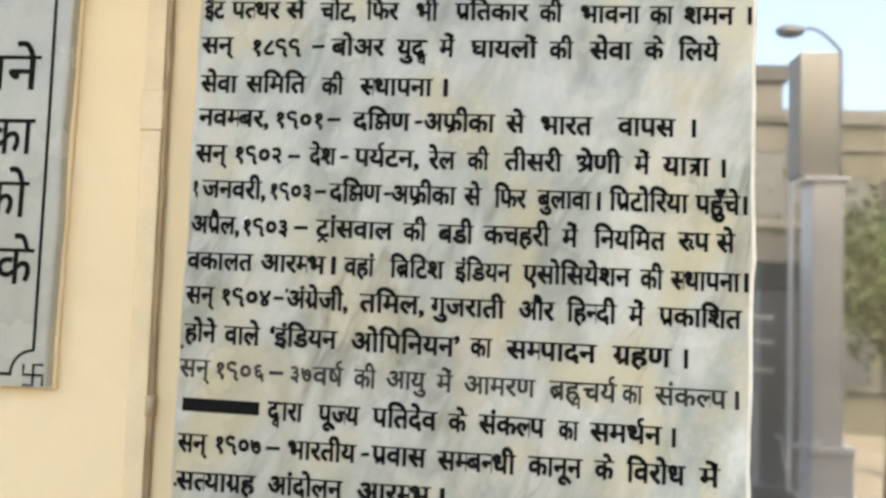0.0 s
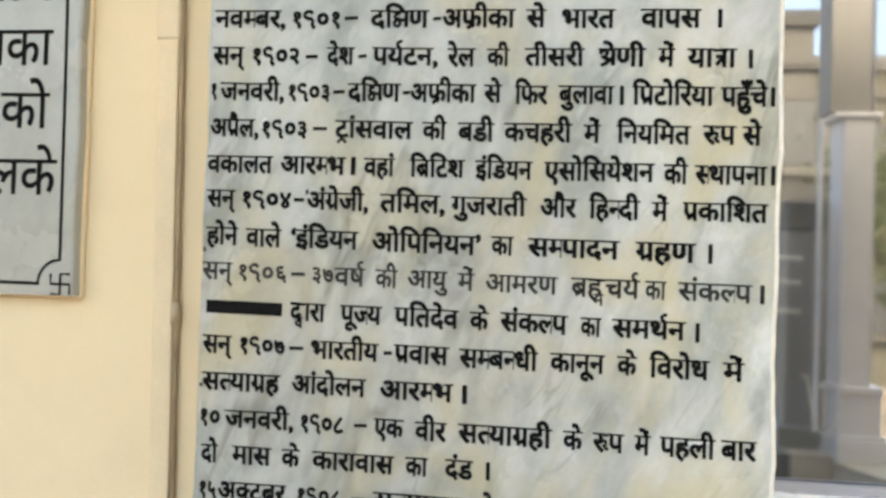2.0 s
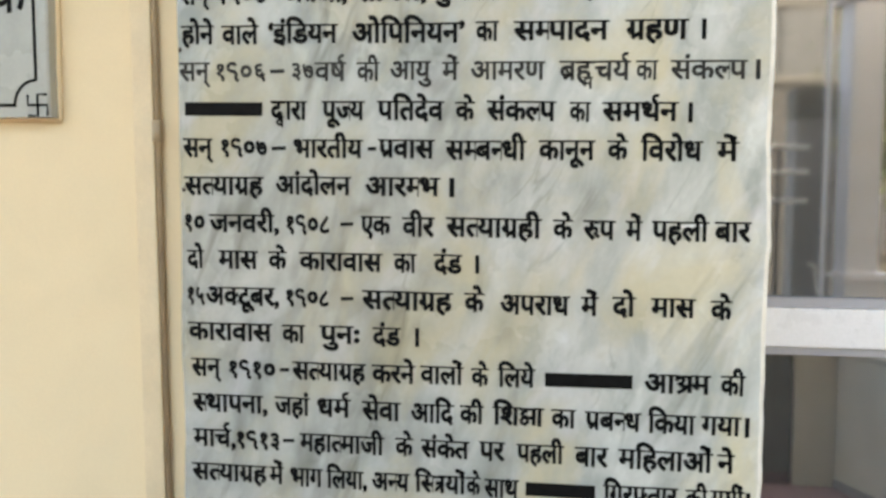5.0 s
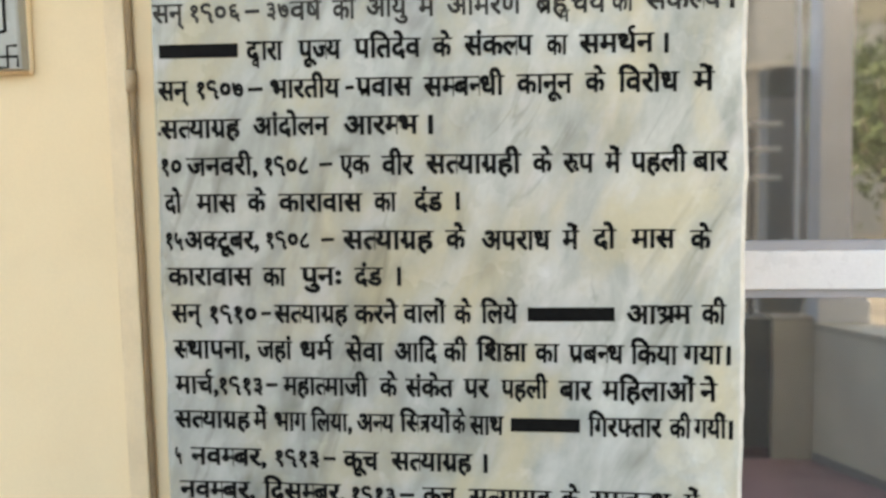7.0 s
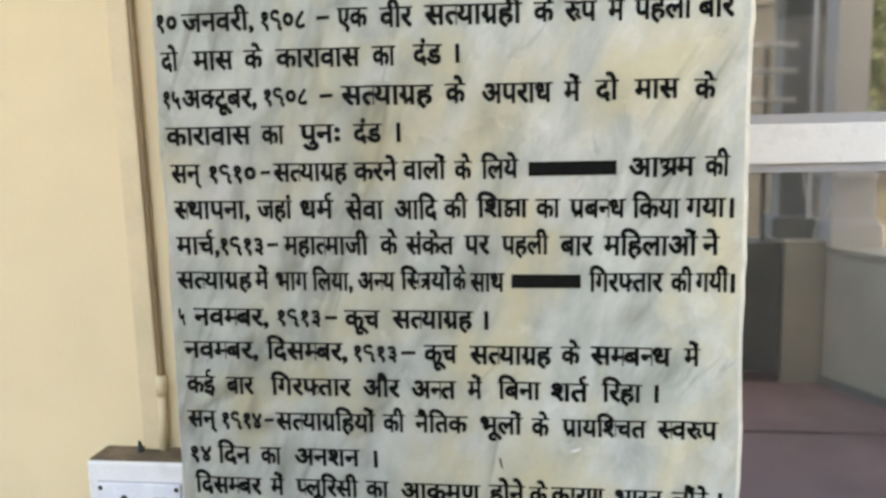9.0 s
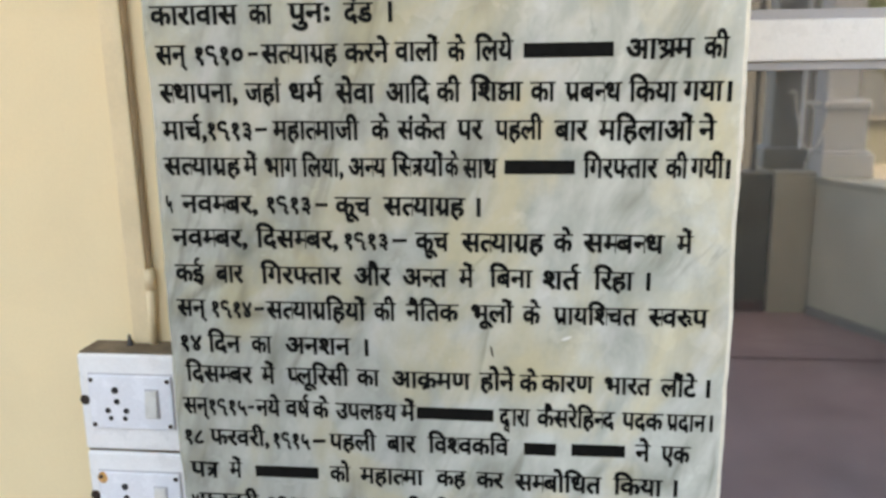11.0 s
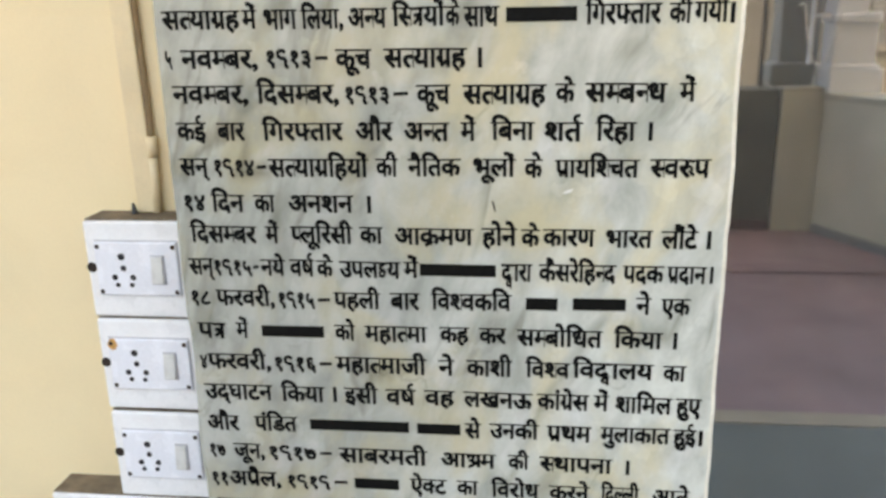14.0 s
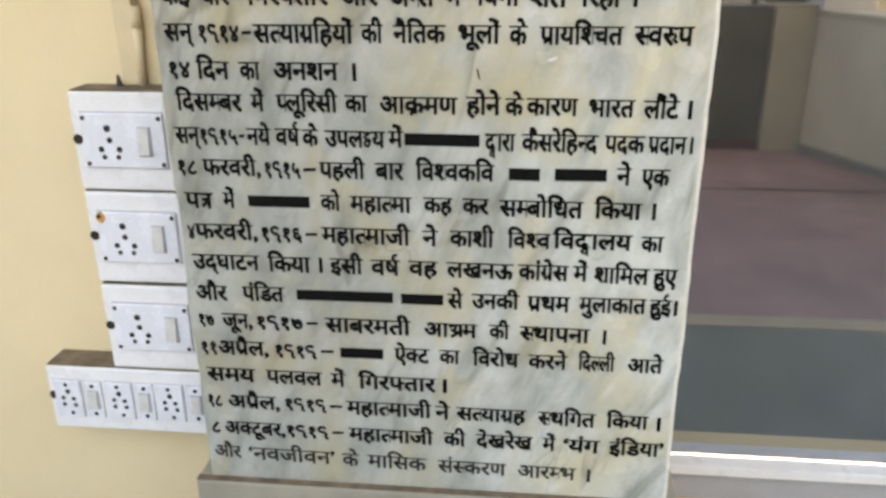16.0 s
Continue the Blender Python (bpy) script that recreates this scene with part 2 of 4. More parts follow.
def piece(name, me, at, parent):
    """One of many alike parts that share a mesh."""
    ob = new(name, me)
    ob.location = at
    ob.parent = parent
    return ob


def thing(name, at, label, category, group="", kind=""):
    ob = new(name)
    ob.location = at
    ob.empty_display_size = 0.1
    return tagged(ob, label, category, group, kind)


def structure(name, bm, material, label, category="structure"):
    return tagged(new(name, mesh_of(name, bm, material)), label, category, kind="structure")


# ---- the building ----
WALL_Y, GLASS_Y, FLOOR = 0.100, 0.305, 0.258
JAMB = 0.285

bm = boxed(-5.0, JAMB, WALL_Y, 0.45, 0, 3.4)
structure("wall_north", bm, M_WALL, "cream painted plaster wall of the verandah", "wall")
structure("wall_east", boxed(1.62, 5.0, WALL_Y, 0.45, 0, 3.4), M_WALL, "cream painted plaster wall beside the window", "wall")
structure("wall_below_window", boxed(JAMB, 1.62, WALL_Y + 0.02, 0.45, 0, 0.262), M_WALL, "cream painted wall under the window", "wall")
structure("wall_above_window", boxed(JAMB, 1.62, WALL_Y, 0.45, 2.75, 3.4), M_WALL, "cream painted wall over the window", "wall")
# roof added out of view, its depth set to shape the light
structure("ceiling", boxed(-5.2, 5.2, -1.5, 0.6, 3.4, 3.55), M_CEIL, "white painted roof slab, added unseen to shade the verandah", "ceiling")

# floor in coloured bands
structure("floor_green", boxed(-5.0, 5.0, -0.368, 0.45, FLOOR - 0.12, FLOOR), M_GREEN, "worn grey-green floor band along the wall", "floor")
structure("floor_strip", boxed(-5.0, 5.0, -0.432, -0.368, FLOOR - 0.12, FLOOR + 0.002), M_YELLOW, "faded ochre dividing strip in the floor", "floor")
structure("floor_maroon", boxed(-5.0, 5.0, -1.590, -0.432, FLOOR - 0.12, FLOOR), M_MAROON, "worn maroon cement floor", "floor")
structure("floor_joint", boxed(-5.0, 5.0, -1.614, -1.590, FLOOR - 0.12, FLOOR - 0.006), M_JOINT, "dark open joint in the floor", "floor")
structure("floor_edge", boxed(-5.0, 5.0, -2.586, -1.614, FLOOR - 0.12, FLOOR), M_MAROON, "worn maroon cement floor at the parapet", "floor")

# window with reflective glass
window = thing("window_1", (0.9, GLASS_Y, 0.262), "white aluminium window with dark reflective glass", "window", kind="structure")
window_base = Vector(window.location)


def in_window(bm):
    bmesh.ops.translate(bm, verts=bm.verts, vec=-window_base)
    return bm


BAR_LO, BAR_HI = 1.340, 1.393
part("transom", in_window(boxed(JAMB, 1.58, 0.283, 0.345, BAR_LO, BAR_HI, bevel=0.002)), M_ALU, window)
# beads greyed for the shade above and below the transom
for z0, z1, y0 in ((BAR_HI, BAR_HI + 0.013, 0.291), (BAR_LO - 0.012, BAR_LO, 0.291)):
    part("glazing_bead", in_window(boxed(JAMB, 1.58, y0, 0.302, z0, z1, bevel=0.0015)), M_SHADE_GREY, window, "glazing bead, its shade painted grey")
part("sill_bead", in_window(boxed(JAMB, 1.58, 0.270, 0.302, 0.318, 0.337, bevel=0.002)), M_ALU, window)
# rail of the white frame, coloured grey for the shade on it
part("bottom_rail", in_window(boxed(JAMB, 1.58, 0.283, 0.345, 0.262, 0.318, bevel=0.002)), M_SHADE_GREY, window, "bottom rail, its shade painted grey")
part("top_rail", in_window(boxed(JAMB, 1.58, 0.283, 0.345, 2.69, 2.75, bevel=0.002)), M_ALU, window)
part("stile", in_window(boxed(1.58, 1.62, 0.283, 0.345, 0.262, 2.75, bevel=0.002)), M_ALU, window)
part("pane", in_window(boxed(JAMB, 1.58, GLASS_Y, GLASS_Y + 0.006, 0.337, BAR_LO)), M_MIRROR, window, "dark reflective glass pane")
part("pane", in_window(boxed(JAMB, 1.58, GLASS_Y, GLASS_Y + 0.006, BAR_HI, 2.69)), M_MIRROR, window, "dark reflective glass pane")

# ---- the large marble plaque ----
SLAB_X, SLAB_LO, SLAB_HI, SLAB_T = 0.312, 0.468, 2.32, 0.028


def rough_slab(x0, x1, y0, y1, z0, z1, step, wobble, bevel, seed):
    """A sawn slab whose upright edges wander a little, with softened arrises."""
    bm = bmesh.new()
    n = max(2, int((z1 - z0) / step))
    rows = []
    for i in range(n + 1):
        z = z0 + (z1 - z0) * i / n
        a = x0 + wobble * noise.noise((seed, z * 9, 0)) + 0.4 * wobble * noise.noise((seed, z * 41, 3))
        b = x1 + wobble * noise.noise((seed + 7, z * 9, 0)) + 0.4 * wobble * noise.noise((seed + 7, z * 41, 3))
        rows.append([bm.verts.new(p) for p in ((a, y0 + bevel * 0.5, z), (a + bevel, y0, z), (b - bevel, y0, z), (b, y0 + bevel * 0.5, z), (b, y1, z), (a, y1, z))])
    for r, s in zip(rows, rows[1:]):
        for j in range(6):
            bm.faces.new((r[j], r[(j + 1) % 6], s[(j + 1) % 6], s[j])).material_index = int(j in (2, 3))
    bm.faces.new(rows[0])
    bm.faces.new(rows[-1])
    return bm


plaque = thing("marble_plaque", (0, 0, SLAB_LO), "tall grey veined marble plaque with black painted Hindi lettering", "plaque")
plaque_base = Vector(plaque.location)


def on_plaque(bm):
    bmesh.ops.translate(bm, verts=bm.verts, vec=-plaque_base)
    return bm


part("slab", on_plaque(rough_slab(-SLAB_X, SLAB_X, 0, SLAB_T, SLAB_LO, SLAB_HI, 0.02, 0.0035, 0.005, 1.0)), M_MARBLE, plaque, "veined grey-white marble slab, light painted pale on its right edge").data.materials.append(M_LIT_EDGE)
part("mortar_bed", on_plaque(boxed(-0.27, 0.27, SLAB_T, WALL_Y, SLAB_LO + 0.01, SLAB_HI - 0.03)), M_MORTAR, plaque, "rough mortar bed behind the slab")
ledge = thing("stone_ledge", (0, 0.04, 0.36), "beige stone ledge under the marble plaque", "ledge")
part("ledge_block", boxed(-0.330, 0.330, -0.052, 0.060, 0.0, SLAB_LO - 0.36, bevel=0.004), M_STONE, ledge)
# brown strip for grime and for the shadow gap under the slab
part("gap_line", boxed(-0.329, 0.329, -0.0515, -0.0405, SLAB_LO - 0.36, SLAB_LO - 0.3588), M_DUST, ledge, "brown grime and painted shadow gap along the ledge's top edge")
part("ledge_support", boxed(-0.300, 0.280, -0.030, 0.060, FLOOR - 0.36, 0.0), M_WALL, ledge, "cream painted masonry under the ledge")

# ---- lettering ----
INK_LIFT = 0.0006       # the painted letters stand this far off the stone
HEAD = 0.622            # height of the head line in the built-in font's units
_glyphs = {}


def glyph_mesh(text, offset):
    c = bpy.data.curves.new("glyph", "FONT")
    c.body, c.resolution_u, c.offset = text, 2, offset
    o = bpy.data.objects.new("glyph", c)
    me = o.to_mesh()
    got = [v.co.to_2d() for v in me.vertices], [tuple(p.vertices) for p in me.polygons]
    o.to_mesh_clear()
    bpy.data.objects.remove(o)
    bpy.data.curves.remove(c)
    return got


def bold_mesh(ch, by):
    """The character with its whole outline pushed out by a little, as a loaded brush paints it."""
    pts, faces = glyph_mesh(ch, 0)
    count = {}
    for f in faces:
        for a, b in zip(f, f[1:] + f[:1]):
            count[a, b] = count.get((a, b), 0) + 1
    push = [Vector((0, 0)) for p in pts]
    for f in faces:
        turn = sum(pts[a].x * pts[b].y - pts[b].x * pts[a].y for a, b in zip(f, f[1:] + f[:1]))
        for a, b in zip(f, f[1:] + f[:1]):
            if (b, a) not in count and count[a, b] == 1:
                e = (pts[b] - pts[a]).normalized()
                n = Vector((e.y, -e.x)) * (1 if turn > 0 else -1)
                push[a] += n
                push[b] += n
    return [p + (q.normalized() * by if q.length > 0.05 else Vector((0, 0))) for p, q in zip(pts, push)], faces


def glyph(ch, offset=0.018):
    """Points, faces and advance of one character of the built-in font."""
    if (ch, offset) not in _glyphs:
        pts, faces = bold_mesh(ch, offset)
        own = min(p.x for p in glyph_mesh("।", 0)[0])
        both = glyph_mesh(ch + "।", 0)[0]
        if ch == "ि":            # its hook reaches over the next letter
            both = glyph_mesh("ा।", 0)[0]
        _glyphs[ch, offset] = pts, faces, max(p.x for p in both) - 0.081 - own
    return _glyphs[ch, offset]


def half_glyph(ch, offset=0.018):
    """A consonant without its upright stem, for conjuncts."""
    key = ("half", ch, offset)
    if key not in _glyphs:
        pts, faces, adv = glyph(ch, offset)
        foot = [p.x for p in pts if p.y < 0.06]
        cut = adv * 0.78 if ch in "कफ" else (max(foot) - 0.10 if foot else adv * 0.75)
        cut = min(max(cut, adv * 0.45), adv * 0.86)
        bm = bmesh.new()
        vs = [bm.verts.new((p.x, p.y, 0)) for p in pts]
        for f in faces:
            bm.faces.new([vs[i] for i in f])
        bmesh.ops.bisect_plane(bm, geom=list(bm.verts) + list(bm.edges) + list(bm.faces), plane_co=(cut, 0, 0), plane_no=(1, 0, 0), clear_outer=True)
        bm.verts.index_update()
        _glyphs[key] = [v.co.to_2d() for v in bm.verts], [tuple(v.index for v in f.verts) for f in bm.faces], cut
        bm.free()
    return _glyphs[key]


def ribbon(points, w):
    """A stroke of even width along points."""
    pts, faces = [], []
    for i, p in enumerate(points):
        a, b = Vector(points[max(0, i - 1)]), Vector(points[min(len(points) - 1, i + 1)])
        n = (b - a).orthogonal().normalized() * w / 2
        pts += [Vector(p) + n, Vector(p) - n]
        if i:
            k = 2 * i
            faces.append((k - 2, k - 1, k + 1, k))
    return pts, faces


CONSONANTS = set("कखगघचछजझटठडढणतथदधनपफबभमयरलवशषसह")
STEMLESS = set("टठडढदहरछ")
MARKS = set("ािीुूेैोौंँः")


def word_shape(word, offset=0.018):
    """Points, faces and width of a Devanagari word, set by hand: i-signs before, half forms, repha and rakar."""
    pts, faces, x = [], [], 0.0
    for whole, split in (("औ", "अौ"), ("ओ", "अो"), ("ऐ", "एे"), ("आ", "अा")):
        word = word.replace(whole, split)

    def add(shape, dx, dy=0.0, s=1.0):
        k = len(pts)
        pts.extend(Vector((p[0] * s + dx, p[1] * s + dy)) for p in shape[0])
        faces.extend(tuple(i + k for i in f) for f in shape[1])

    def stroke(points, w):
        return ribbon(points, w + 1.1 * offset)

    def head_bar(at, wide):
        add(([Vector((at, HEAD - 0.09)), Vector((at + wide, HEAD - 0.09)), Vector((at + wide, HEAD + 0.015)), Vector((at, HEAD + 0.015))], [(0, 1, 2, 3)]), 0)

    i, n = 0, len(word)
    while i < n:
        ch = word[i]
        if ch == "\u200c":           # keeps two letters apart
            i += 1
            continue
        if ch == "९":                # the older, open form of the nine
            add(stroke([(x + 0.38, 0.51), (x + 0.31, 0.59), (x + 0.17, 0.60), (x + 0.06, 0.51), (x + 0.08, 0.39), (x + 0.20, 0.32), (x + 0.33, 0.31), (x + 0.40, 0.22), (x + 0.37, 0.10), (x + 0.40, 0.02), (x + 0.50, -0.03)], 0.10), 0)
            x += 0.52
            i += 1
            continue
        if ch in CONSONANTS:
            cluster = [ch]
            i += 1
            while i + 1 < n and word[i] == "्" and word[i + 1] in CONSONANTS:
                cluster.append(word[i + 1])
                i += 2
            final_virama = i < n and word[i] == "्"
            i += final_virama
            marks = ""
            while i < n and word[i] in MARKS:
                marks += word[i]
                i += 1
            repha = len(cluster) > 1 and cluster[0] == "र"
            if repha:
                cluster = cluster[1:]
            rakar = len(cluster) > 1 and cluster[-1] == "र"
            if rakar:
                cluster = cluster[:-1]
            if "ि" in marks:
                g = glyph("ि", offset)
                add(g, x)
                x += g[2]
            start = x
            if rakar and cluster[-1] == "त":
                for c in cluster[:-1]:
                    g = half_glyph(c, offset)
                    add(g, x)
                    x += g[2]
                g = glyph("ा", offset)
                wide = 0.50
                stem = max(p.x for p in g[0] if p.y < 0.1) - 0.05
                add(g, x + wide - g[2])
                foot = x + wide - g[2] + stem
                add(([Vector((x, HEAD - 0.09)), Vector((x + wide, HEAD - 0.09)), Vector((x + wide, HEAD + 0.015)), Vector((x, HEAD + 0.015))], [(0, 1, 2, 3)]), 0)
                add(stroke([(foot, 0.36), (foot - 0.30, 0.36)], 0.10), 0)
                add(stroke([(foot, 0.33), (foot - 0.14, 0.22), (foot - 0.30, 0.06)], 0.095), 0)
                x += wide
                cluster, rakar = [], False
            if cluster[:2] == ["क", "ष"]:            # this pair has a shape of its own: a double bow, a loop and a stem
                joined = len(cluster) > 2
                wide = 0.44 if joined else 0.60
                head_bar(x, wide)
                add(stroke([(x + 0.25, HEAD), (x + 0.25, 0.50), (x + 0.13, 0.47), (x + 0.08, 0.39), (x + 0.15, 0.32), (x + 0.30, 0.31)], 0.085), 0)
                add(stroke([(x + 0.30, 0.31), (x + 0.17, 0.28), (x + 0.07, 0.18), (x + 0.10, 0.06), (x + 0.22, 0.03), (x + 0.30, 0.11), (x + 0.27, 0.21), (x + 0.36, 0.27), (x + wide - 0.06, 0.28)], 0.085), 0)
                if not joined:
                    add(stroke([(x + wide - 0.08, HEAD), (x + wide - 0.08, 0.0)], 0.10), 0)
                x += wide
                cluster = cluster[-1:] if joined else []
            if rakar and cluster == ["श"]:           # so has this one: a curl before the stem and a slash from it
                wide = 0.58
                head_bar(x, wide)
                add(stroke([(x + wide - 0.08, HEAD), (x + wide - 0.08, 0.0)], 0.10), 0)
                add(stroke([(x + 0.07, 0.42), (x + 0.10, 0.53), (x + 0.22, 0.56), (x + 0.31, 0.47), (x + 0.26, 0.36), (x + 0.12, 0.33), (x + 0.24, 0.25), (x + wide - 0.10, 0.24)], 0.09), 0)
                add(stroke([(x + wide - 0.10, 0.26), (x + 0.30, 0.12), (x + 0.10, 0.0)], 0.09), 0)
                x += wide
                cluster, rakar = [], False
            for j, c in enumerate(cluster):
                if j < len(cluster) - 1 and c in STEMLESS:
                    g = glyph(c, offset)
                    add(g, x)
                    below = glyph(cluster[j + 1], offset)
                    add(below, x + g[2] * 0.42, -0.30, 0.62)
                    x += g[2] + 0.12
                    add(([Vector((start, HEAD - 0.08)), Vector((x, HEAD - 0.08)), Vector((x, HEAD + 0.01)), Vector((start, HEAD + 0.01))], [(0, 1, 2, 3)]), 0)
                    break
                g = half_glyph(c, offset) if j < len(cluster) - 1 else glyph(c, offset)
                add(g, x)
                pen, x = x, x + g[2]
            if rakar:
                if cluster[-1] in STEMLESS:
                    m = (start + x) / 2
                    add(stroke([(m - 0.17, -0.22), (m, -0.06), (m + 0.17, -0.22)], 0.075), 0)
                else:
                    foot = pen + max((p.x for p in g[0] if p.y < 0.1), default=g[2]) - 0.05
                    low = 0.0
                    if cluster[-1] in "कफ":          # the stem stands in the middle of these
                        feet = [p.x for p in g[0] if p.y < 0.03]
                        foot, low = pen + (min(feet) + max(feet)) / 2, 0.09
                    add(stroke([(foot, 0.24 - low), (foot - 0.14, 0.15 - low), (foot - 0.30, 0.03 - low)], 0.095), 0)
            if final_virama:
                add(stroke([(x - 0.20, -0.02), (x - 0.10, -0.10), (x + 0.02, -0.22)], 0.075), 0)
            for m in marks:
                if m == "ू" and cluster == ["र"]:      # this sign hangs at the letter's side
                    head_bar(x - 0.02, 0.20)
                    add(stroke([(x - 0.16, 0.31), (x - 0.03, 0.39), (x + 0.08, 0.36), (x + 0.09, 0.26), (x - 0.01, 0.21), (x + 0.10, 0.12), (x + 0.17, 0.05)], 0.085), 0)
                    x += 0.18
                elif m != "ि":
                    g = glyph(m, offset)
                    add(g, x)
                    x += g[2]
            if repha:
                e = x - 0.12
                add(stroke([(e + 0.12 * math.cos(a), HEAD + 0.14 + 0.12 * math.sin(a)) for a in [radians(-80 - 28 * q) for q in range(9)]], 0.075), 0)
        else:
            hook = ch == "ई"
            ch = "इ" if hook else ch
            g = glyph(ch, offset)
            if hook:
                e = x + g[2] * 0.55
                add(stroke([(e + 0.12 * math.cos(a), HEAD + 0.13 + 0.12 * math.sin(a)) for a in [radians(-80 - 28 * q) for q in range(9)]], 0.075), 0)
            s = 1.0 if ch == "०" else 0.88 if ch in "१२३४५६७८९" else 1.0
            add(g, x, 0.02 if s < 1 else 0.0, s)
            x += g[2] * s
            i += 1
    return pts, faces, x


def lettering(words, z0, z1, y, height, offset, seed, parent, base, material):
    """One painted line of words, each between its own two ends; z is the head line's height."""
    rng = random.Random(seed)
    xa, xb = words[0][1], words[-1][2]
    for word, x0, x1 in words:
        head = z0 + (z1 - z0) * ((x0 + x1) / 2 - xa) / max(0.01, xb - xa) + rng.uniform(-0.0006, 0.0006)
        slope = (z1 - z0) / max(0.01, xb - xa) + rng.uniform(-0.006, 0.006)
        s = height / HEAD * rng.uniform(0.97, 1.03)
        name = "word"
        if word == "#":                       # a word given as a plain bar
            shape = [Vector((0, 0.09)), Vector((1, 0.09)), Vector((1, 0.58)), Vector((0, 0.58))], [(0, 1, 2, 3)]
            name = "bar"
        elif word in "–-":
            shape = [Vector((0, 0.25)), Vector((1, 0.27)), Vector((1, 0.40)), Vector((0, 0.385))], [(0, 1, 2, 3)]
            name = "dash"
        else:
            shape = word_shape(word, offset)
            name = "stop_mark" if word == "।" else "word"
            if word == "।":
                x0, x1 = x0 - 0.0006, x1 + 0.0009
        lo = min(p[0] for p in shape[0])
        wide = max(p[0] for p in shape[0]) - lo
        verts = []
        for p in shape[0]:
            px = x0 + (p[0] - lo) / wide * (x1 - x0)
            pz = head + (p[1] - HEAD) * s + slope * (px - (x0 + x1) / 2)
            wave = 0.00035 * noise.noise((px * 60, pz * 60, seed))
            verts.append((px + wave - base.x, y - INK_LIFT - base.y, pz + wave * 1.3 - base.z))
        me = bpy.data.meshes.new(name)
        me.from_pydata(verts, [], shape[1])
        me.materials.append(material)
        new(name, me).parent = parent


_count = [0]


def inscribe(z0, z1, *words):
    """A line on the large plaque; the paint of one line and of the last is worn thin."""
    _count[0] += 1
    worn = _count[0] in (11, 40)
    lettering(words, z0, z1, 0.0, 0.0182, 0.030 if worn else 0.045, _count[0], plaque, plaque_base, M_INK_WORN if worn else M_INK)


inscribe(2.094, 2.090, ("ईंट", -0.307, -0.282), ("पत्थर", -0.275, -0.217), ("से", -0.211, -0.187), ("चोट,", -0.171, -0.129), ("फिर", -0.118, -0.080), ("भी", -0.061, -0.035), ("प्रतिकार", -0.017, 0.066), ("की", 0.077, 0.103), ("भावना", 0.122, 0.188), ("का", 0.197, 0.223), ("शमन", 0.234, 0.288), ("।", 0.302, 0.305))
inscribe(2.051, 2.050, ("सन्", -0.308, -0.269), ("१८९९", -0.247, -0.190), ("–", -0.178, -0.164), ("बोअर", -0.156, -0.094), ("युद्ध", -0.081, -0.046), ("में", -0.033, -0.015), ("घायलों", 0.002, 0.077), ("की", 0.089, 0.116), ("सेवा", 0.133, 0.180), ("के", 0.192, 0.214), ("लिये", 0.228, 0.273))
inscribe(2.007, 2.006, ("सेवा", -0.306, -0.262), ("समिति", -0.253, -0.182), ("की", -0.165, -0.139), ("स्थापना", -0.121, -0.038), ("।", -0.026, -0.022))
inscribe(1.968, 1.965, ("नवम्बर,", -0.306, -0.223), ("१९०१", -0.215, -0.161), ("–", -0.156, -0.141), ("दक्षिण", -0.127, -0.061), ("-", -0.057, -0.048), ("अफ्रीका", -0.047, 0.033), ("से", 0.044, 0.066), ("भारत", 0.082, 0.139), ("वापस", 0.165, 0.228), ("।", 0.245, 0.248))
inscribe(1.926, 1.923, ("सन्", -0.307, -0.269), ("१९०२", -0.260, -0.206), ("–", -0.199, -0.185), ("देश", -0.175, -0.143), ("-", -0.139, -0.130), ("पर्यटन,", -0.124, -0.050), ("रेल", -0.040, -0.009), ("की", 0.003, 0.028), ("तीसरी", 0.044, 0.108), ("श्रेणी", 0.122, 0.172), ("में", 0.184, 0.202), ("यात्रा", 0.214, 0.265), ("।", 0.277, 0.280))
inscribe(1.886, 1.883, ("१", -0.307, -0.301), ("जनवरी,", -0.297, -0.222), ("१९०३", -0.217, -0.170), ("-", -0.166, -0.153), ("दक्षिण", -0.150, -0.090), ("-", -0.088, -0.080), ("अफ्रीका", -0.080, -0.007), ("से", 0.001, 0.021), ("फिर", 0.034, 0.070), ("बुलावा", 0.081, 0.140), ("।", 0.146, 0.149), ("प्रिटोरिया", 0.158, 0.243), ("पहुँचे", 0.249, 0.297), ("।", 0.300, 0.303))
inscribe(1.845, 1.842, ("अप्रैल,", -0.307, -0.250), ("१९०३", -0.246, -0.195), ("–", -0.188, -0.172), ("ट्रांसवाल", -0.163, -0.075), ("की", -0.065, -0.038), ("बडी", -0.026, 0.014), ("कचहरी", 0.024, 0.097), ("में", 0.109, 0.127), ("नियमित", 0.143, 0.220), ("रूप", 0.232, 0.266), ("से", 0.272, 0.292))
inscribe(1.804, 1.801, ("वकालत", -0.309, -0.232), ("आरम्भ", -0.224, -0.149), ("।", -0.143, -0.139), ("वहां", -0.129, -0.094), ("ब्रिटिश", -0.078, -0.017), ("इंडियन", -0.006, 0.056), ("एसोसियेशन", 0.068, 0.184), ("की", 0.193, 0.218), ("स्थापना", 0.225, 0.298), ("।", 0.302, 0.305))
inscribe(1.765, 1.761, ("सन्", -0.308, -0.274), ("१९०४", -0.266, -0.210), ("-", -0.207, -0.195), ("अंग्रेजी,", -0.192, -0.122), ("तमिल,", -0.110, -0.037), ("गुजराती", -0.031, 0.051), ("और", 0.065, 0.104), ("हिन्दी", 0.116, 0.170), ("में", 0.182, 0.199), ("प्रकाशित", 0.213, 0.300))
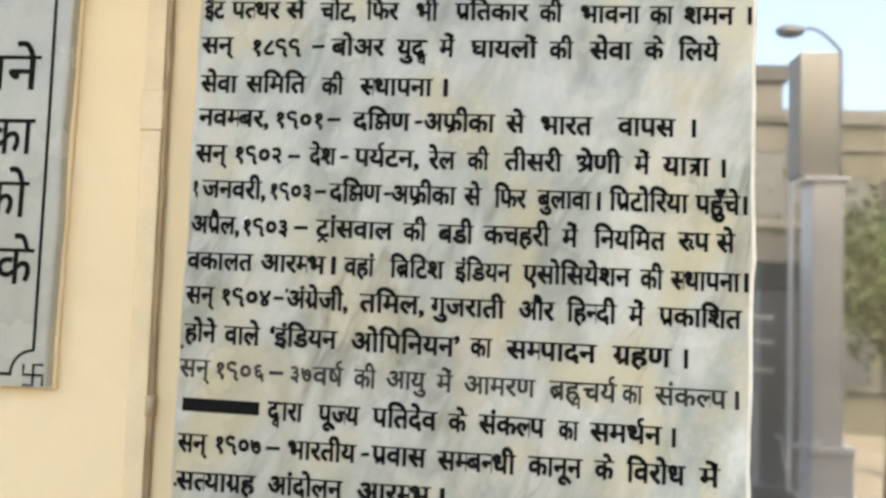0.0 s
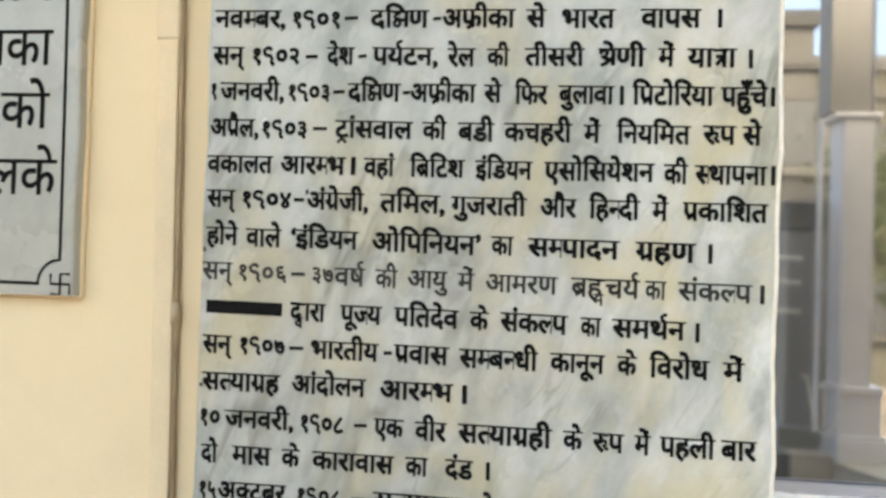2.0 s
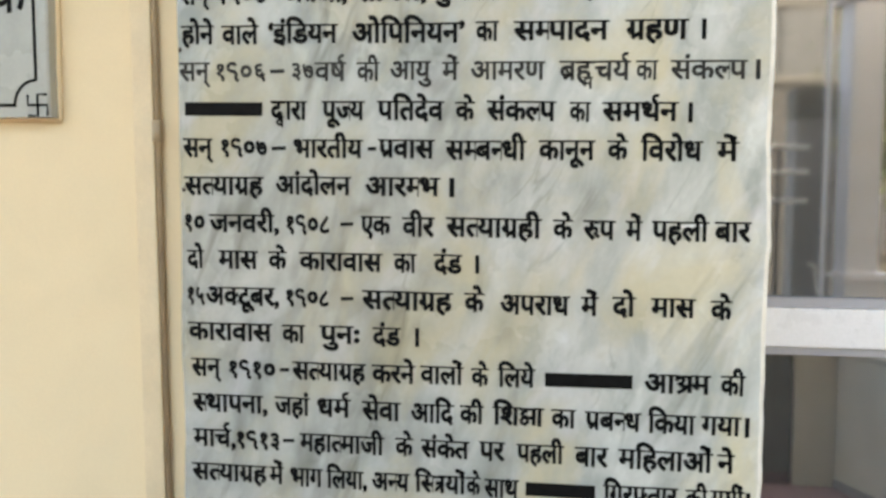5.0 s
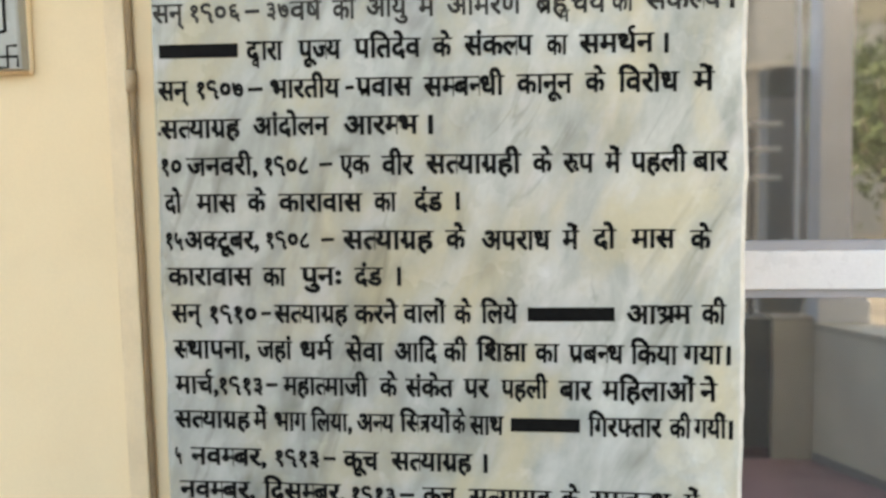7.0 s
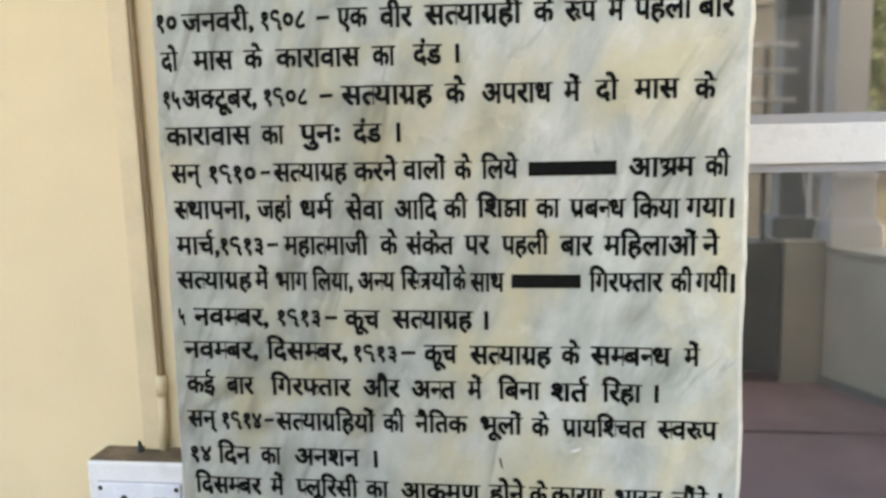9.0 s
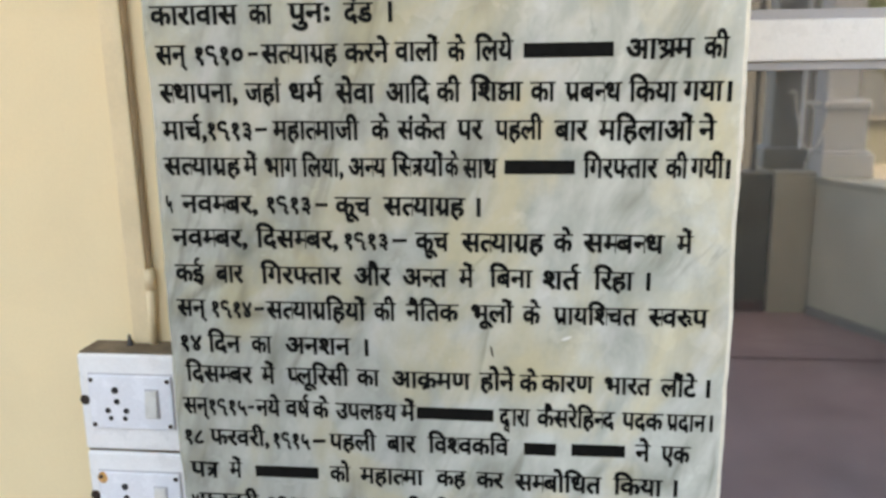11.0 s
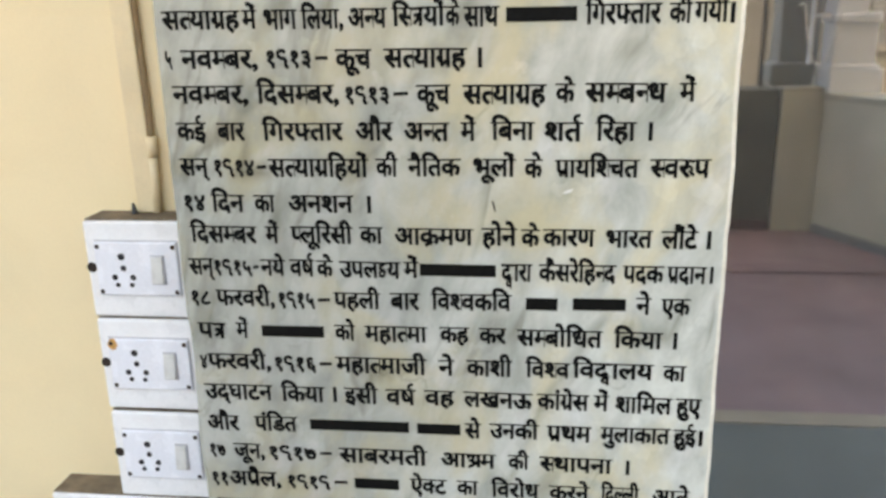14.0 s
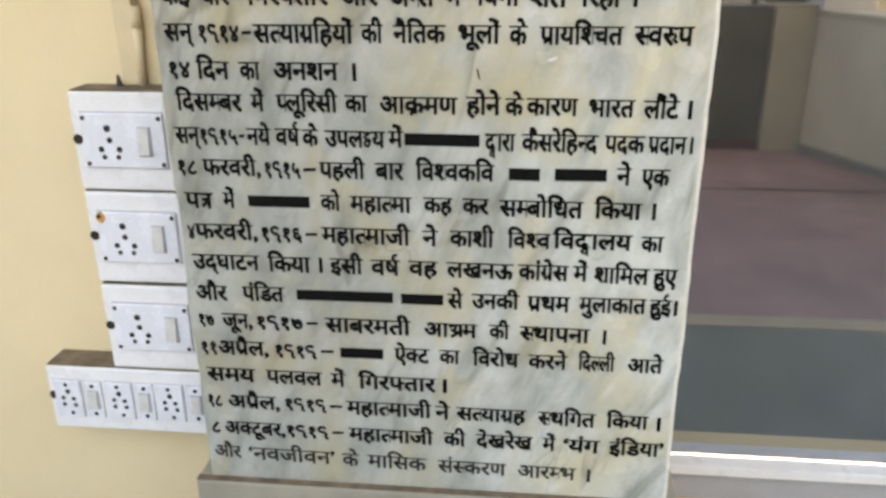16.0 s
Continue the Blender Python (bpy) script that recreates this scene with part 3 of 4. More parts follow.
inscribe(1.723, 1.718, ("होने", -0.307, -0.269), ("वाले", -0.261, -0.219), ("‘इंडियन", -0.209, -0.132), ("ओपिनियन’", -0.117, 0.003), ("का", 0.014, 0.038), ("सम्पादन", 0.053, 0.150), ("ग्रहण", 0.166, 0.228), ("।", 0.241, 0.244))
inscribe(1.684, 1.677, ("सन्", -0.310, -0.274), ("१९०६", -0.267, -0.212), ("–", -0.207, -0.191), ("३७", -0.183, -0.159), ("वर्ष", -0.158, -0.123), ("की", -0.112, -0.087), ("आयु", -0.076, -0.032), ("में", -0.021, -0.003), ("आमरण", 0.009, 0.086), ("ब्रह्मचर्य", 0.100, 0.172), ("का", 0.177, 0.199), ("संकल्प", 0.211, 0.286), ("।", 0.294, 0.297))
inscribe(1.643, 1.636, ("#", -0.304, -0.216), ("द्वारा", -0.207, -0.166), ("पूज्य", -0.150, -0.103), ("पतिदेव", -0.090, -0.018), ("के", -0.007, 0.014), ("संकल्प", 0.026, 0.098), ("का", 0.111, 0.133), ("समर्थन", 0.144, 0.220), ("।", 0.230, 0.233))
inscribe(1.602, 1.596, ("सन्", -0.307, -0.272), ("१९०७", -0.263, -0.211), ("–", -0.206, -0.190), ("भारतीय", -0.182, -0.105), ("-", -0.100, -0.091), ("प्रवास", -0.089, -0.028), ("सम्बन्धी", -0.017, 0.068), ("कानून", 0.080, 0.138), ("के", 0.150, 0.171), ("विरोध", 0.183, 0.245), ("में", 0.258, 0.280))
inscribe(1.561, 1.559, ("सत्याग्रह", -0.306, -0.215), ("आंदोलन", -0.202, -0.118), ("आरम्भ", -0.103, -0.022), ("।", -0.012, -0.008))
inscribe(1.520, 1.515, ("१०", -0.306, -0.283), ("जनवरी,", -0.278, -0.198), ("१९०८", -0.190, -0.142), ("–", -0.130, -0.116), ("एक", -0.108, -0.075), ("वीर", -0.063, -0.028), ("सत्याग्रही", -0.016, 0.085), ("के", 0.096, 0.117), ("रूप", 0.127, 0.160), ("में", 0.170, 0.187), ("पहली", 0.196, 0.253), ("बार", 0.258, 0.294))
inscribe(1.480, 1.478, ("दो", -0.304, -0.284), ("मास", -0.268, -0.222), ("के", -0.211, -0.190), ("कारावास", -0.176, -0.084), ("का", -0.072, -0.047), ("दंड", -0.029, 0.002), ("।", 0.016, 0.019))
inscribe(1.440, 1.436, ("१५", -0.304, -0.284), ("अक्टूबर,", -0.283, -0.199), ("१९०८", -0.191, -0.143), ("–", -0.130, -0.116), ("सत्याग्रह", -0.107, -0.008), ("के", 0.004, 0.026), ("अपराध", 0.042, 0.115), ("में", 0.126, 0.144), ("दो", 0.158, 0.182), ("मास", 0.197, 0.242), ("के", 0.256, 0.278))
inscribe(1.400, 1.399, ("कारावास", -0.304, -0.207), ("का", -0.196, -0.170), ("पुनः", -0.154, -0.109), ("दंड", -0.095, -0.064), ("।", -0.048, -0.045))
inscribe(1.359, 1.358, ("सन्", -0.301, -0.266), ("१९१०", -0.257, -0.204), ("-", -0.199, -0.188), ("सत्याग्रह", -0.185, -0.102), ("करने", -0.096, -0.048), ("वालों", -0.043, 0.004), ("के", 0.012, 0.031), ("लिये", 0.040, 0.080), ("#", 0.090, 0.180), ("आश्रम", 0.192, 0.259), ("की", 0.268, 0.293))
inscribe(1.319, 1.316, ("स्थापना,", -0.300, -0.213), ("जहां", -0.205, -0.165), ("धर्म", -0.157, -0.119), ("सेवा", -0.107, -0.064), ("आदि", -0.053, -0.006), ("की", 0.000, 0.026), ("शिक्षा", 0.035, 0.090), ("का", 0.097, 0.123), ("प्रबन्ध", 0.132, 0.190), ("किया", 0.196, 0.245), ("गया", 0.250, 0.290), ("।", 0.294, 0.297))
inscribe(1.280, 1.277, ("मार्च,", -0.300, -0.250), ("१९१३", -0.249, -0.200), ("-", -0.196, -0.183), ("महात्माजी", -0.177, -0.082), ("के", -0.070, -0.050), ("संकेत", -0.042, 0.011), ("पर", 0.021, 0.049), ("पहली", 0.061, 0.111), ("बार", 0.122, 0.157), ("महिलाओं", 0.167, 0.263), ("ने", 0.267, 0.285))
inscribe(1.240, 1.238, ("सत्याग्रह", -0.302, -0.214), ("में", -0.212, -0.195), ("भाग", -0.188, -0.151), ("लिया,", -0.147, -0.101), ("अन्य", -0.096, -0.054), ("स्त्रियों", -0.049, 0.008), ("के", 0.008, 0.023), ("साथ", 0.027, 0.064), ("#", 0.071, 0.144), ("गिरफ्तार", 0.152, 0.229), ("की", 0.236, 0.259), ("गयीं", 0.261, 0.295), ("।", 0.297, 0.300))
inscribe(1.200, 1.197, ("५", -0.303, -0.295), ("नवम्बर,", -0.285, -0.198), ("१९१३", -0.188, -0.139), ("-", -0.134, -0.120), ("कूच", -0.112, -0.072), ("सत्याग्रह", -0.059, 0.030), ("।", 0.042, 0.045))
inscribe(1.161, 1.158, ("नवम्बर,", -0.299, -0.212), ("दिसम्बर,", -0.203, -0.110), ("१९१३", -0.103, -0.055), ("–", -0.050, -0.034), ("कूच", -0.025, 0.012), ("सत्याग्रह", 0.025, 0.114), ("के", 0.123, 0.144), ("सम्बन्ध", 0.154, 0.239), ("में", 0.251, 0.268))
inscribe(1.121, 1.118, ("कई", -0.299, -0.264), ("बार", -0.252, -0.219), ("गिरफ्तार", -0.200, -0.107), ("और", -0.094, -0.052), ("अन्त", -0.040, 0.010), ("में", 0.022, 0.039), ("बिना", 0.055, 0.102), ("शर्त", 0.112, 0.153), ("रिहा", 0.166, 0.209), ("।", 0.222, 0.225))
inscribe(1.080, 1.078, ("सन्", -0.300, -0.265), ("१९१४", -0.259, -0.212), ("-", -0.209, -0.198), ("सत्याग्रहियों", -0.196, -0.081), ("की", -0.073, -0.048), ("नैतिक", -0.037, 0.022), ("भूलों", 0.035, 0.082), ("के", 0.091, 0.111), ("प्रायश्चित", 0.124, 0.214), ("स्वरूप", 0.225, 0.288))
inscribe(1.039, 1.038, ("१४", -0.299, -0.274), ("दिन", -0.267, -0.227), ("का", -0.216, -0.191), ("अनशन", -0.176, -0.100), ("।", -0.084, -0.081))
inscribe(1.002, 1.000, ("दिसम्बर", -0.296, -0.216), ("में", -0.206, -0.189), ("प्लूरिसी", -0.176, -0.103), ("का", -0.095, -0.068), ("आक्रमण", -0.055, 0.035), ("होने", 0.044, 0.084), ("के", 0.088, 0.109), ("कारण", 0.112, 0.170), ("भारत", 0.181, 0.232), ("लौंटे", 0.241, 0.280), ("।", 0.290, 0.293))
inscribe(0.962, 0.959, ("सन्", -0.302, -0.271), ("१९१५", -0.271, -0.225), ("-", -0.224, -0.217), ("नये", -0.215, -0.185), ("वर्ष", -0.180, -0.150), ("के", -0.148, -0.128), ("उपलक्ष्य", -0.121, -0.049), ("में", -0.046, -0.028), ("#", -0.027, 0.060), ("द्वारा", 0.066, 0.101), ("कैसरेहिन्द", 0.108, 0.194), ("पदक", 0.201, 0.246), ("प्रदान", 0.249, 0.292), ("।", 0.296, 0.298))
inscribe(0.923, 0.922, ("१८", -0.303, -0.280), ("फरवरी,", -0.273, -0.201), ("१९१५", -0.196, -0.152), ("–", -0.149, -0.134), ("पहली", -0.130, -0.074), ("बार", -0.063, -0.028), ("विश्वकवि", -0.015, 0.078), ("#", 0.094, 0.130), ("#", 0.147, 0.206), ("ने", 0.217, 0.234), ("एक", 0.245, 0.277))
inscribe(0.882, 0.881, ("पत्र", -0.300, -0.264), ("में", -0.252, -0.236), ("#", -0.220, -0.144), ("को", -0.131, -0.106), ("महात्मा", -0.095, -0.020), ("कह", -0.006, 0.029), ("कर", 0.040, 0.072), ("सम्बोधित", 0.084, 0.182), ("किया", 0.194, 0.249), ("।", 0.261, 0.264))
inscribe(0.841, 0.841, ("४", -0.301, -0.292), ("फरवरी,", -0.292, -0.212), ("१९१६", -0.207, -0.156), ("–", -0.152, -0.137), ("महात्माजी", -0.132, -0.022), ("ने", -0.008, 0.011), ("काशी", 0.025, 0.079), ("विश्व", 0.094, 0.146), ("विद्यालय", 0.148, 0.241), ("का", 0.251, 0.277))
inscribe(0.801, 0.800, ("उद्‌घाटन", -0.300, -0.213), ("किया", -0.203, -0.148), ("।", -0.137, -0.134), ("इसी", -0.124, -0.082), ("वर्ष", -0.073, -0.036), ("वह", -0.026, 0.011), ("लखनऊ", 0.021, 0.103), ("कांग्रेस", 0.108, 0.169), ("में", 0.174, 0.192), ("शामिल", 0.199, 0.264), ("हुए", 0.268, 0.297))
inscribe(0.758, 0.760, ("और", -0.301, -0.259), ("पंडित", -0.240, -0.185), ("#", -0.169, -0.046), ("#", -0.036, 0.017), ("से", 0.022, 0.042), ("उनकी", 0.052, 0.111), ("प्रथम", 0.120, 0.173), ("मुलाकात", 0.183, 0.264), ("हुई", 0.267, 0.294), ("।", 0.297, 0.300))
inscribe(0.720, 0.717, ("१७", -0.301, -0.281), ("जून,", -0.270, -0.230), ("१९१७", -0.224, -0.164), ("–", -0.159, -0.144), ("साबरमती", -0.135, -0.024), ("आश्रम", -0.008, 0.060), ("की", 0.074, 0.100), ("स्थापना", 0.112, 0.199), ("।", 0.215, 0.218))
inscribe(0.680, 0.679, ("११", -0.302, -0.282), ("अप्रैल,", -0.280, -0.212), ("१९१९", -0.203, -0.148), ("–", -0.143, -0.126), ("#", -0.117, -0.061), ("ऐक्ट", -0.047, -0.001), ("का", 0.011, 0.038), ("विरोध", 0.053, 0.113), ("करने", 0.124, 0.173), ("दिल्ली", 0.186, 0.232), ("आते", 0.247, 0.291))
inscribe(0.640, 0.638, ("समय", -0.300, -0.233), ("पलवल", -0.219, -0.143), ("में", -0.132, -0.112), ("गिरफ्तार", -0.096, 0.007), ("।", 0.016, 0.020))
inscribe(0.600, 0.596, ("१८", -0.302, -0.283), ("अप्रैल,", -0.275, -0.203), ("१९१९", -0.196, -0.140), ("–", -0.136, -0.119), ("महात्माजी", -0.113, 0.001), ("ने", 0.005, 0.025), ("सत्याग्रह", 0.033, 0.124), ("स्थगित", 0.139, 0.213), ("किया", 0.226, 0.280), ("।", 0.291, 0.294))
inscribe(0.558, 0.557, ("८", -0.302, -0.290), ("अक्टूबर,", -0.284, -0.199), ("१९१९", -0.197, -0.139), ("–", -0.134, -0.119), ("महात्माजी", -0.112, 0.003), ("की", 0.016, 0.046), ("देखरेख", 0.059, 0.134), ("में", 0.146, 0.164), ("‘यंग", 0.173, 0.221), ("इंडिया’", 0.232, 0.302))
inscribe(0.519, 0.512, ("और", -0.302, -0.264), ("‘नवजीवन’", -0.254, -0.133), ("के", -0.123, -0.100), ("मासिक", -0.088, -0.007), ("संस्करण", 0.008, 0.100), ("आरम्भ", 0.115, 0.192), ("।", 0.207, 0.210))


# small marks of age on the large plaque
def fleck(name, x, z, w, h, turn, material, label, seed):
    """A thin irregular fleck lying on the stone."""
    bm = bmesh.new()
    bmesh.ops.create_circle(bm, cap_ends=True, segments=14, radius=1.0)
    for v in bm.verts:
        r = 1 + 0.45 * noise.noise((v.co.x * 2 + seed, v.co.y * 2, seed))
        p = Matrix.Rotation(radians(turn), 2) @ Vector((v.co.x * w * r, v.co.y * h * r))
        v.co = Vector((x + p.x, -0.0004, z + p.y))
    part(name, on_plaque(bm), material, plaque, label)


for x, z, w, h, turn in ((0.139, 1.044, 0.006, 0.0018, 18), (0.071, 1.071, 0.005, 0.0014, 70), (-0.245, 1.842, 0.006, 0.0016, 60), (0.236, 1.512, 0.016, 0.0016, 4)):
    fleck("scuff", x, z, w, h, turn, M_CABLE, "pale scuff mark", x * 37)
for x, z, w, h, turn in ((0.058, 1.027, 0.0012, 0.007, 14), (-0.3085, 1.698, 0.002, 0.003, 0), (-0.3065, 1.5465, 0.0022, 0.0026, 0), (-0.192, 1.765, 0.002, 0.0032, 0)):
    fleck("dark_spot", x, z, w, h, turn, M_SCREW, "dark speck", x * 51)

# ---- cable trunking and conduit ----
trunking = thing("cable_trunking", (-0.3895, WALL_Y, 0.996), "cream painted plastic cable trunking running down the wall", "trunking")


def lean(bm, dx):
    """Let an upright piece drift sideways by dx a metre of height."""
    for v in bm.verts:
        v.co.x += v.co.z * dx
    return bm


TRUNK_LEAN = -0.0145
part("casing", lean(boxed(-0.0135, 0.0125, -0.012, 0.0, 0.0, 2.38, bevel=0.002), TRUNK_LEAN), M_TRUNK, trunking)
part("joint_sleeve", lean(boxed(-0.0165, 0.0150, -0.0145, 0.0, 0.965, 1.018, bevel=0.003), TRUNK_LEAN), M_TRUNK, trunking)
conduit = thing("conduit_pipe", (-0.3745, WALL_Y, 0.996), "thin tan conduit pipe, its upper run drawn for a shadow gap", "conduit")
# upper pipe stands in for the dark shadow gap beside the casing
bm = bmesh.new()
cylinder(bm, (TRUNK_LEAN * 0.07, -0.006, 0.07), (TRUNK_LEAN * 2.38, -0.006, 2.38), 0.0032, sides=12)
part("pipe", bm, M_GAP_PIPE, conduit, "thin brown pipe standing in for the trunking's shadow gap", smooth=True)
bm = bmesh.new()
cylinder(bm, (-0.003, -0.009, 0.0), (-0.001, -0.009, 0.075), 0.0054, sides=14)
part("lower_pipe", bm, M_TRUNK, conduit, "thicker cream pipe end", smooth=True)
for z, r, mat in ((0.084, 0.0070, M_TRUNK), (0.622, 0.0062, M_GAP_PIPE)):
    bm = bmesh.new()
    cylinder(bm, (z * TRUNK_LEAN, -0.008, z - 0.013), (z * TRUNK_LEAN, -0.008, z + 0.013), r, sides=14)
    part("coupler", bm, mat, conduit, smooth=True)


bm = bmesh.new()
cylinder(bm, (-0.014, -0.020, 0.0), (-0.016, -0.018, 0.014), 0.0045, 0.0015, 9)
part("cable_stub", bm, M_HOLE, trunking, "dark cut cable end")


# ---- switch and socket boxes ----
def hole_mesh(name, r, material):
    """A round contact hole or screw head with a low rim."""
    bm = bmesh.new()
    cylinder(bm, (0, 0.0012, 0), (0, -0.0006, 0), r, r * 0.92, 14)
    return mesh_of(name, bm, material)


HOLE = hole_mesh("pin_hole", 0.0041, M_HOLE)
HOLE_BIG = hole_mesh("earth_hole", 0.0048, M_HOLE)
HOLE_SMALL = hole_mesh("pin_hole", 0.0034, M_HOLE)
SCREW = hole_mesh("screw", 0.0032, M_SCREW)
SCREW_BIG = hole_mesh("fixing_screw", 0.0070, M_SCREW)

BOX_Y = 0.052


def rocker(x, z, w, h, y, parent, proud=0.007):
    """A rocker switch: a bevelled frame with a tilted key."""
    # grey surround shows wider right and below the key, as its painted shade
    sw = part("switch", boxed(x - w / 2, x + w / 2, y - 0.0012, y + 0.002, z - h / 2, z + h / 2, bevel=0.0005), M_SHADE_GREY, parent, "rocker switch surround, grey for the key's painted shade")
    bm = bmesh.new()
    box(bm, x - w * 0.45, x + w * 0.41, y - proud, y - 0.001, z - h * 0.43, z + h * 0.46, bevel=0.001)
    for v in bm.verts:
        if v.co.y < y - 0.003:
            v.co.y += (proud - 0.003) * (0.5 + (v.co.z - z) / h)
    part("rocker_key", bm, M_ROCKER, sw, "grey-white rocker key")


def socket_box(label):
    """A surface box with a socket and switch plate; its origin lies at the middle of its back."""
    top = thing("socket_box", (0, 0, 0), label, "socket", "socket boxes on the wall")
    d = WALL_Y - BOX_Y
    part("box_body", boxed(-0.075, 0.075, -d, 0, -0.0635, 0.0635, bevel=0.0035, segments=3), M_PVC, top)
    part("top_board", boxed(-0.0725, 0.0725, -d + 0.004, 0, 0.0637, 0.0657), M_DUST, top, "brown dust on the box's top")
    y = -d
    part("plate_seam", boxed(-0.0616, 0.0475, y - 0.0006, y + 0.002, -0.0336, 0.0392), M_SHADE_GREY, top, "thin grey seam round the plate")
    plate = part("cover_plate", boxed(-0.061, 0.047, y - 0.0045, y + 0.002, -0.0325, 0.0375, bevel=0.0014), M_PLATE, top, "bluish white cover plate")
    yp = y - 0.0045
    for dx, dz, me in ((-0.0262, 0.0185, HOLE_BIG), (-0.0250, 0.0035, HOLE), (-0.0375, -0.0085, HOLE), (-0.0135, -0.0085, HOLE), (-0.0345, -0.0185, HOLE_SMALL), (-0.0160, -0.0185, HOLE_SMALL)):
        piece("pin_hole", me, (dx, yp, dz), plate)
    rocker(0.0217, 0.002, 0.0175, 0.0385, yp, plate)
    for x, z in ((-0.0565, 0.0315), (0.0425, 0.0315), (-0.0565, -0.0275), (0.0425, -0.0275)):
        piece("screw", SCREW, (x, yp, z), top)
    piece("fixing_screw", SCREW_BIG, (-0.0690, y, 0.003), top)
    return top


first = socket_box("white plastic socket box with one switch, above two like it")
first.location = (-0.386, WALL_Y, 0.930)
for x, z, label in ((-0.3855, 0.7995, "white plastic socket box with a rust-stained plate screw, between two others"), (-0.385, 0.6670, "white plastic socket box with one switch, just above the wide board")):
    tagged(copy_thing(first, pose(x, WALL_Y, z)), label)
bm = bmesh.new()
cylinder(bm, (0, 0.0004, 0), (0, -0.0003, 0), 0.0085, 0.0066, 16)
for v in bm.verts:
    v.co.x *= 0.8 + 0.3 * noise.noise(v.co * 400)
stain = tagged(new("rust_stain", mesh_of("rust_stain", bm, M_RUST)), "orange rust stain round a plate screw", "stain")
stain.location = (-0.3855 - 0.0545, BOX_Y - 0.0046, 0.7995 + 0.030)

# the wide board with three sockets and three switches
board = thing("extension_board", (-0.430, WALL_Y, 0.5495), "wide white plastic switchboard with three sockets, under the socket boxes", "switchboard")
d = WALL_Y - BOX_Y
part("box_body", boxed(-0.135, 0.135, -d, 0, -0.0505, 0.0505, bevel=0.003, segments=3), M_PVC, board)
part("top_board", boxed(-0.133, 0.133, -d + 0.003, 0, 0.0507, 0.0527), M_DUST, board, "brown dust on the board's top")
for x in (-0.1050, -0.0280, 0.0480):
    part("module_seam", boxed(x - 0.0207, x + 0.0207, -d - 0.0006, -d + 0.002, -0.0308, 0.0308), M_SHADE_GREY, board, "thin grey seam round a module")
    module = part("socket_module", boxed(x - 0.0195, x + 0.0195, -d - 0.004, -d + 0.002, -0.0296, 0.0296, bevel=0.0012), M_PLATE, board, "bluish white socket module")
    for dx, dz, me in ((-0.001, 0.0235, SCREW), (0.0008, 0.0125, HOLE), (-0.0075, 0.002, HOLE_SMALL), (0.0080, 0.001, HOLE_SMALL), (-0.0072, -0.0085, HOLE_SMALL), (0.0095, -0.0092, HOLE_SMALL), (0.003, -0.0225, SCREW)):
        piece("pin_hole" if me is not SCREW else "screw", me, (x + dx, -d - 0.004, dz), module)
for x in (-0.0670, 0.0105, 0.0870):
    part("module_seam", boxed(x - 0.0134, x + 0.0134, -d - 0.0006, -d + 0.002, -0.0300, 0.0300), M_SHADE_GREY, board, "thin grey seam round a module")
    module = part("switch_module", boxed(x - 0.0122, x + 0.0122, -d - 0.003, -d + 0.002, -0.029, 0.029, bevel=0.0012), M_PLATE, board)
    rocker(x, 0.0, 0.0165, 0.031, -d - 0.003, module, 0.0055)
    for dz in (0.0222, -0.0228):
        piece("screw", SCREW, (x, -d - 0.003, dz), module)
piece("fixing_screw", SCREW_BIG, (-0.1285, -d, 0.004), board)

# ---- the smaller plaque beside ----
PL_Y = 0.078
notice = thing("small_plaque", (-0.80, PL_Y, 1.632), "pale marble plaque with a black line border and bold Hindi words", "plaque")
notice_base = Vector(notice.location)


def on_notice(bm):
    bmesh.ops.translate(bm, verts=bm.verts, vec=-notice_base)
    return bm


part("slab", on_notice(rough_slab(-1.30, -0.514, PL_Y, WALL_Y, 1.635, 2.30, 0.02, 0.003, 0.003, 5.0)), M_MARBLE_PALE, notice, "pale grey-white marble slab").data.materials.append(M_MARBLE_PALE)
part("plaster_lip", on_notice(boxed(-1.305, -0.510, PL_Y + 0.016, WALL_Y, 1.630, 2.306, bevel=0.004)), M_WALL, notice, "cream plaster lip round the slab")

for z, words in ((2.052, (("ताने", -0.661, -0.550),)), (1.9695, (("नका", -0.651, -0.552),)), (1.8890, (("०", -0.656, -0.6275), ("को", -0.6205, -0.5535))), (1.8055, (("लके", -0.634, -0.5400),))):
    lettering(words, z, z, PL_Y, 0.043, 0.014, int(z * 100), notice, notice_base, M_INK)


def flat_strokes(*lines):
    """Painted strokes on the small plaque: each a width and its points."""
    bm = bmesh.new()
    for w, points in lines:
        pts, faces = ribbon(points, w)
        vs = [bm.verts.new((p[0], PL_Y - INK_LIFT, p[1])) for p in pts]
        for f in faces:
            bm.faces.new([vs[i] for i in f])
    return on_notice(bm)


arc = [(-0.560 + 0.028 * (1 - math.cos(a)), 1.6495 + 0.030 * math.sin(a)) for a in [radians(9 * q) for q in range(11)]]
part("border_line", flat_strokes((0.0042, [(-0.5385, 2.27), (-0.5335, 1.90), (-0.5315, 1.679)]), (0.0036, arc), (0.0042, [(-1.26, 1.652), (-0.80, 1.651), (-0.558, 1.6495)])), M_INK, notice, "thin black painted border line with a cut corner")
ox, oz, r = -0.530, 1.6495, 0.0128
part("corner_ornament", flat_strokes((0.0034, [(ox - r, oz + r), (ox - r, oz), (ox + r, oz), (ox + r, oz - r)]), (0.0034, [(ox + r, oz + r), (ox, oz + r), (ox, oz - r), (ox - r, oz - r)])), M_INK, notice, "small black painted corner ornament")


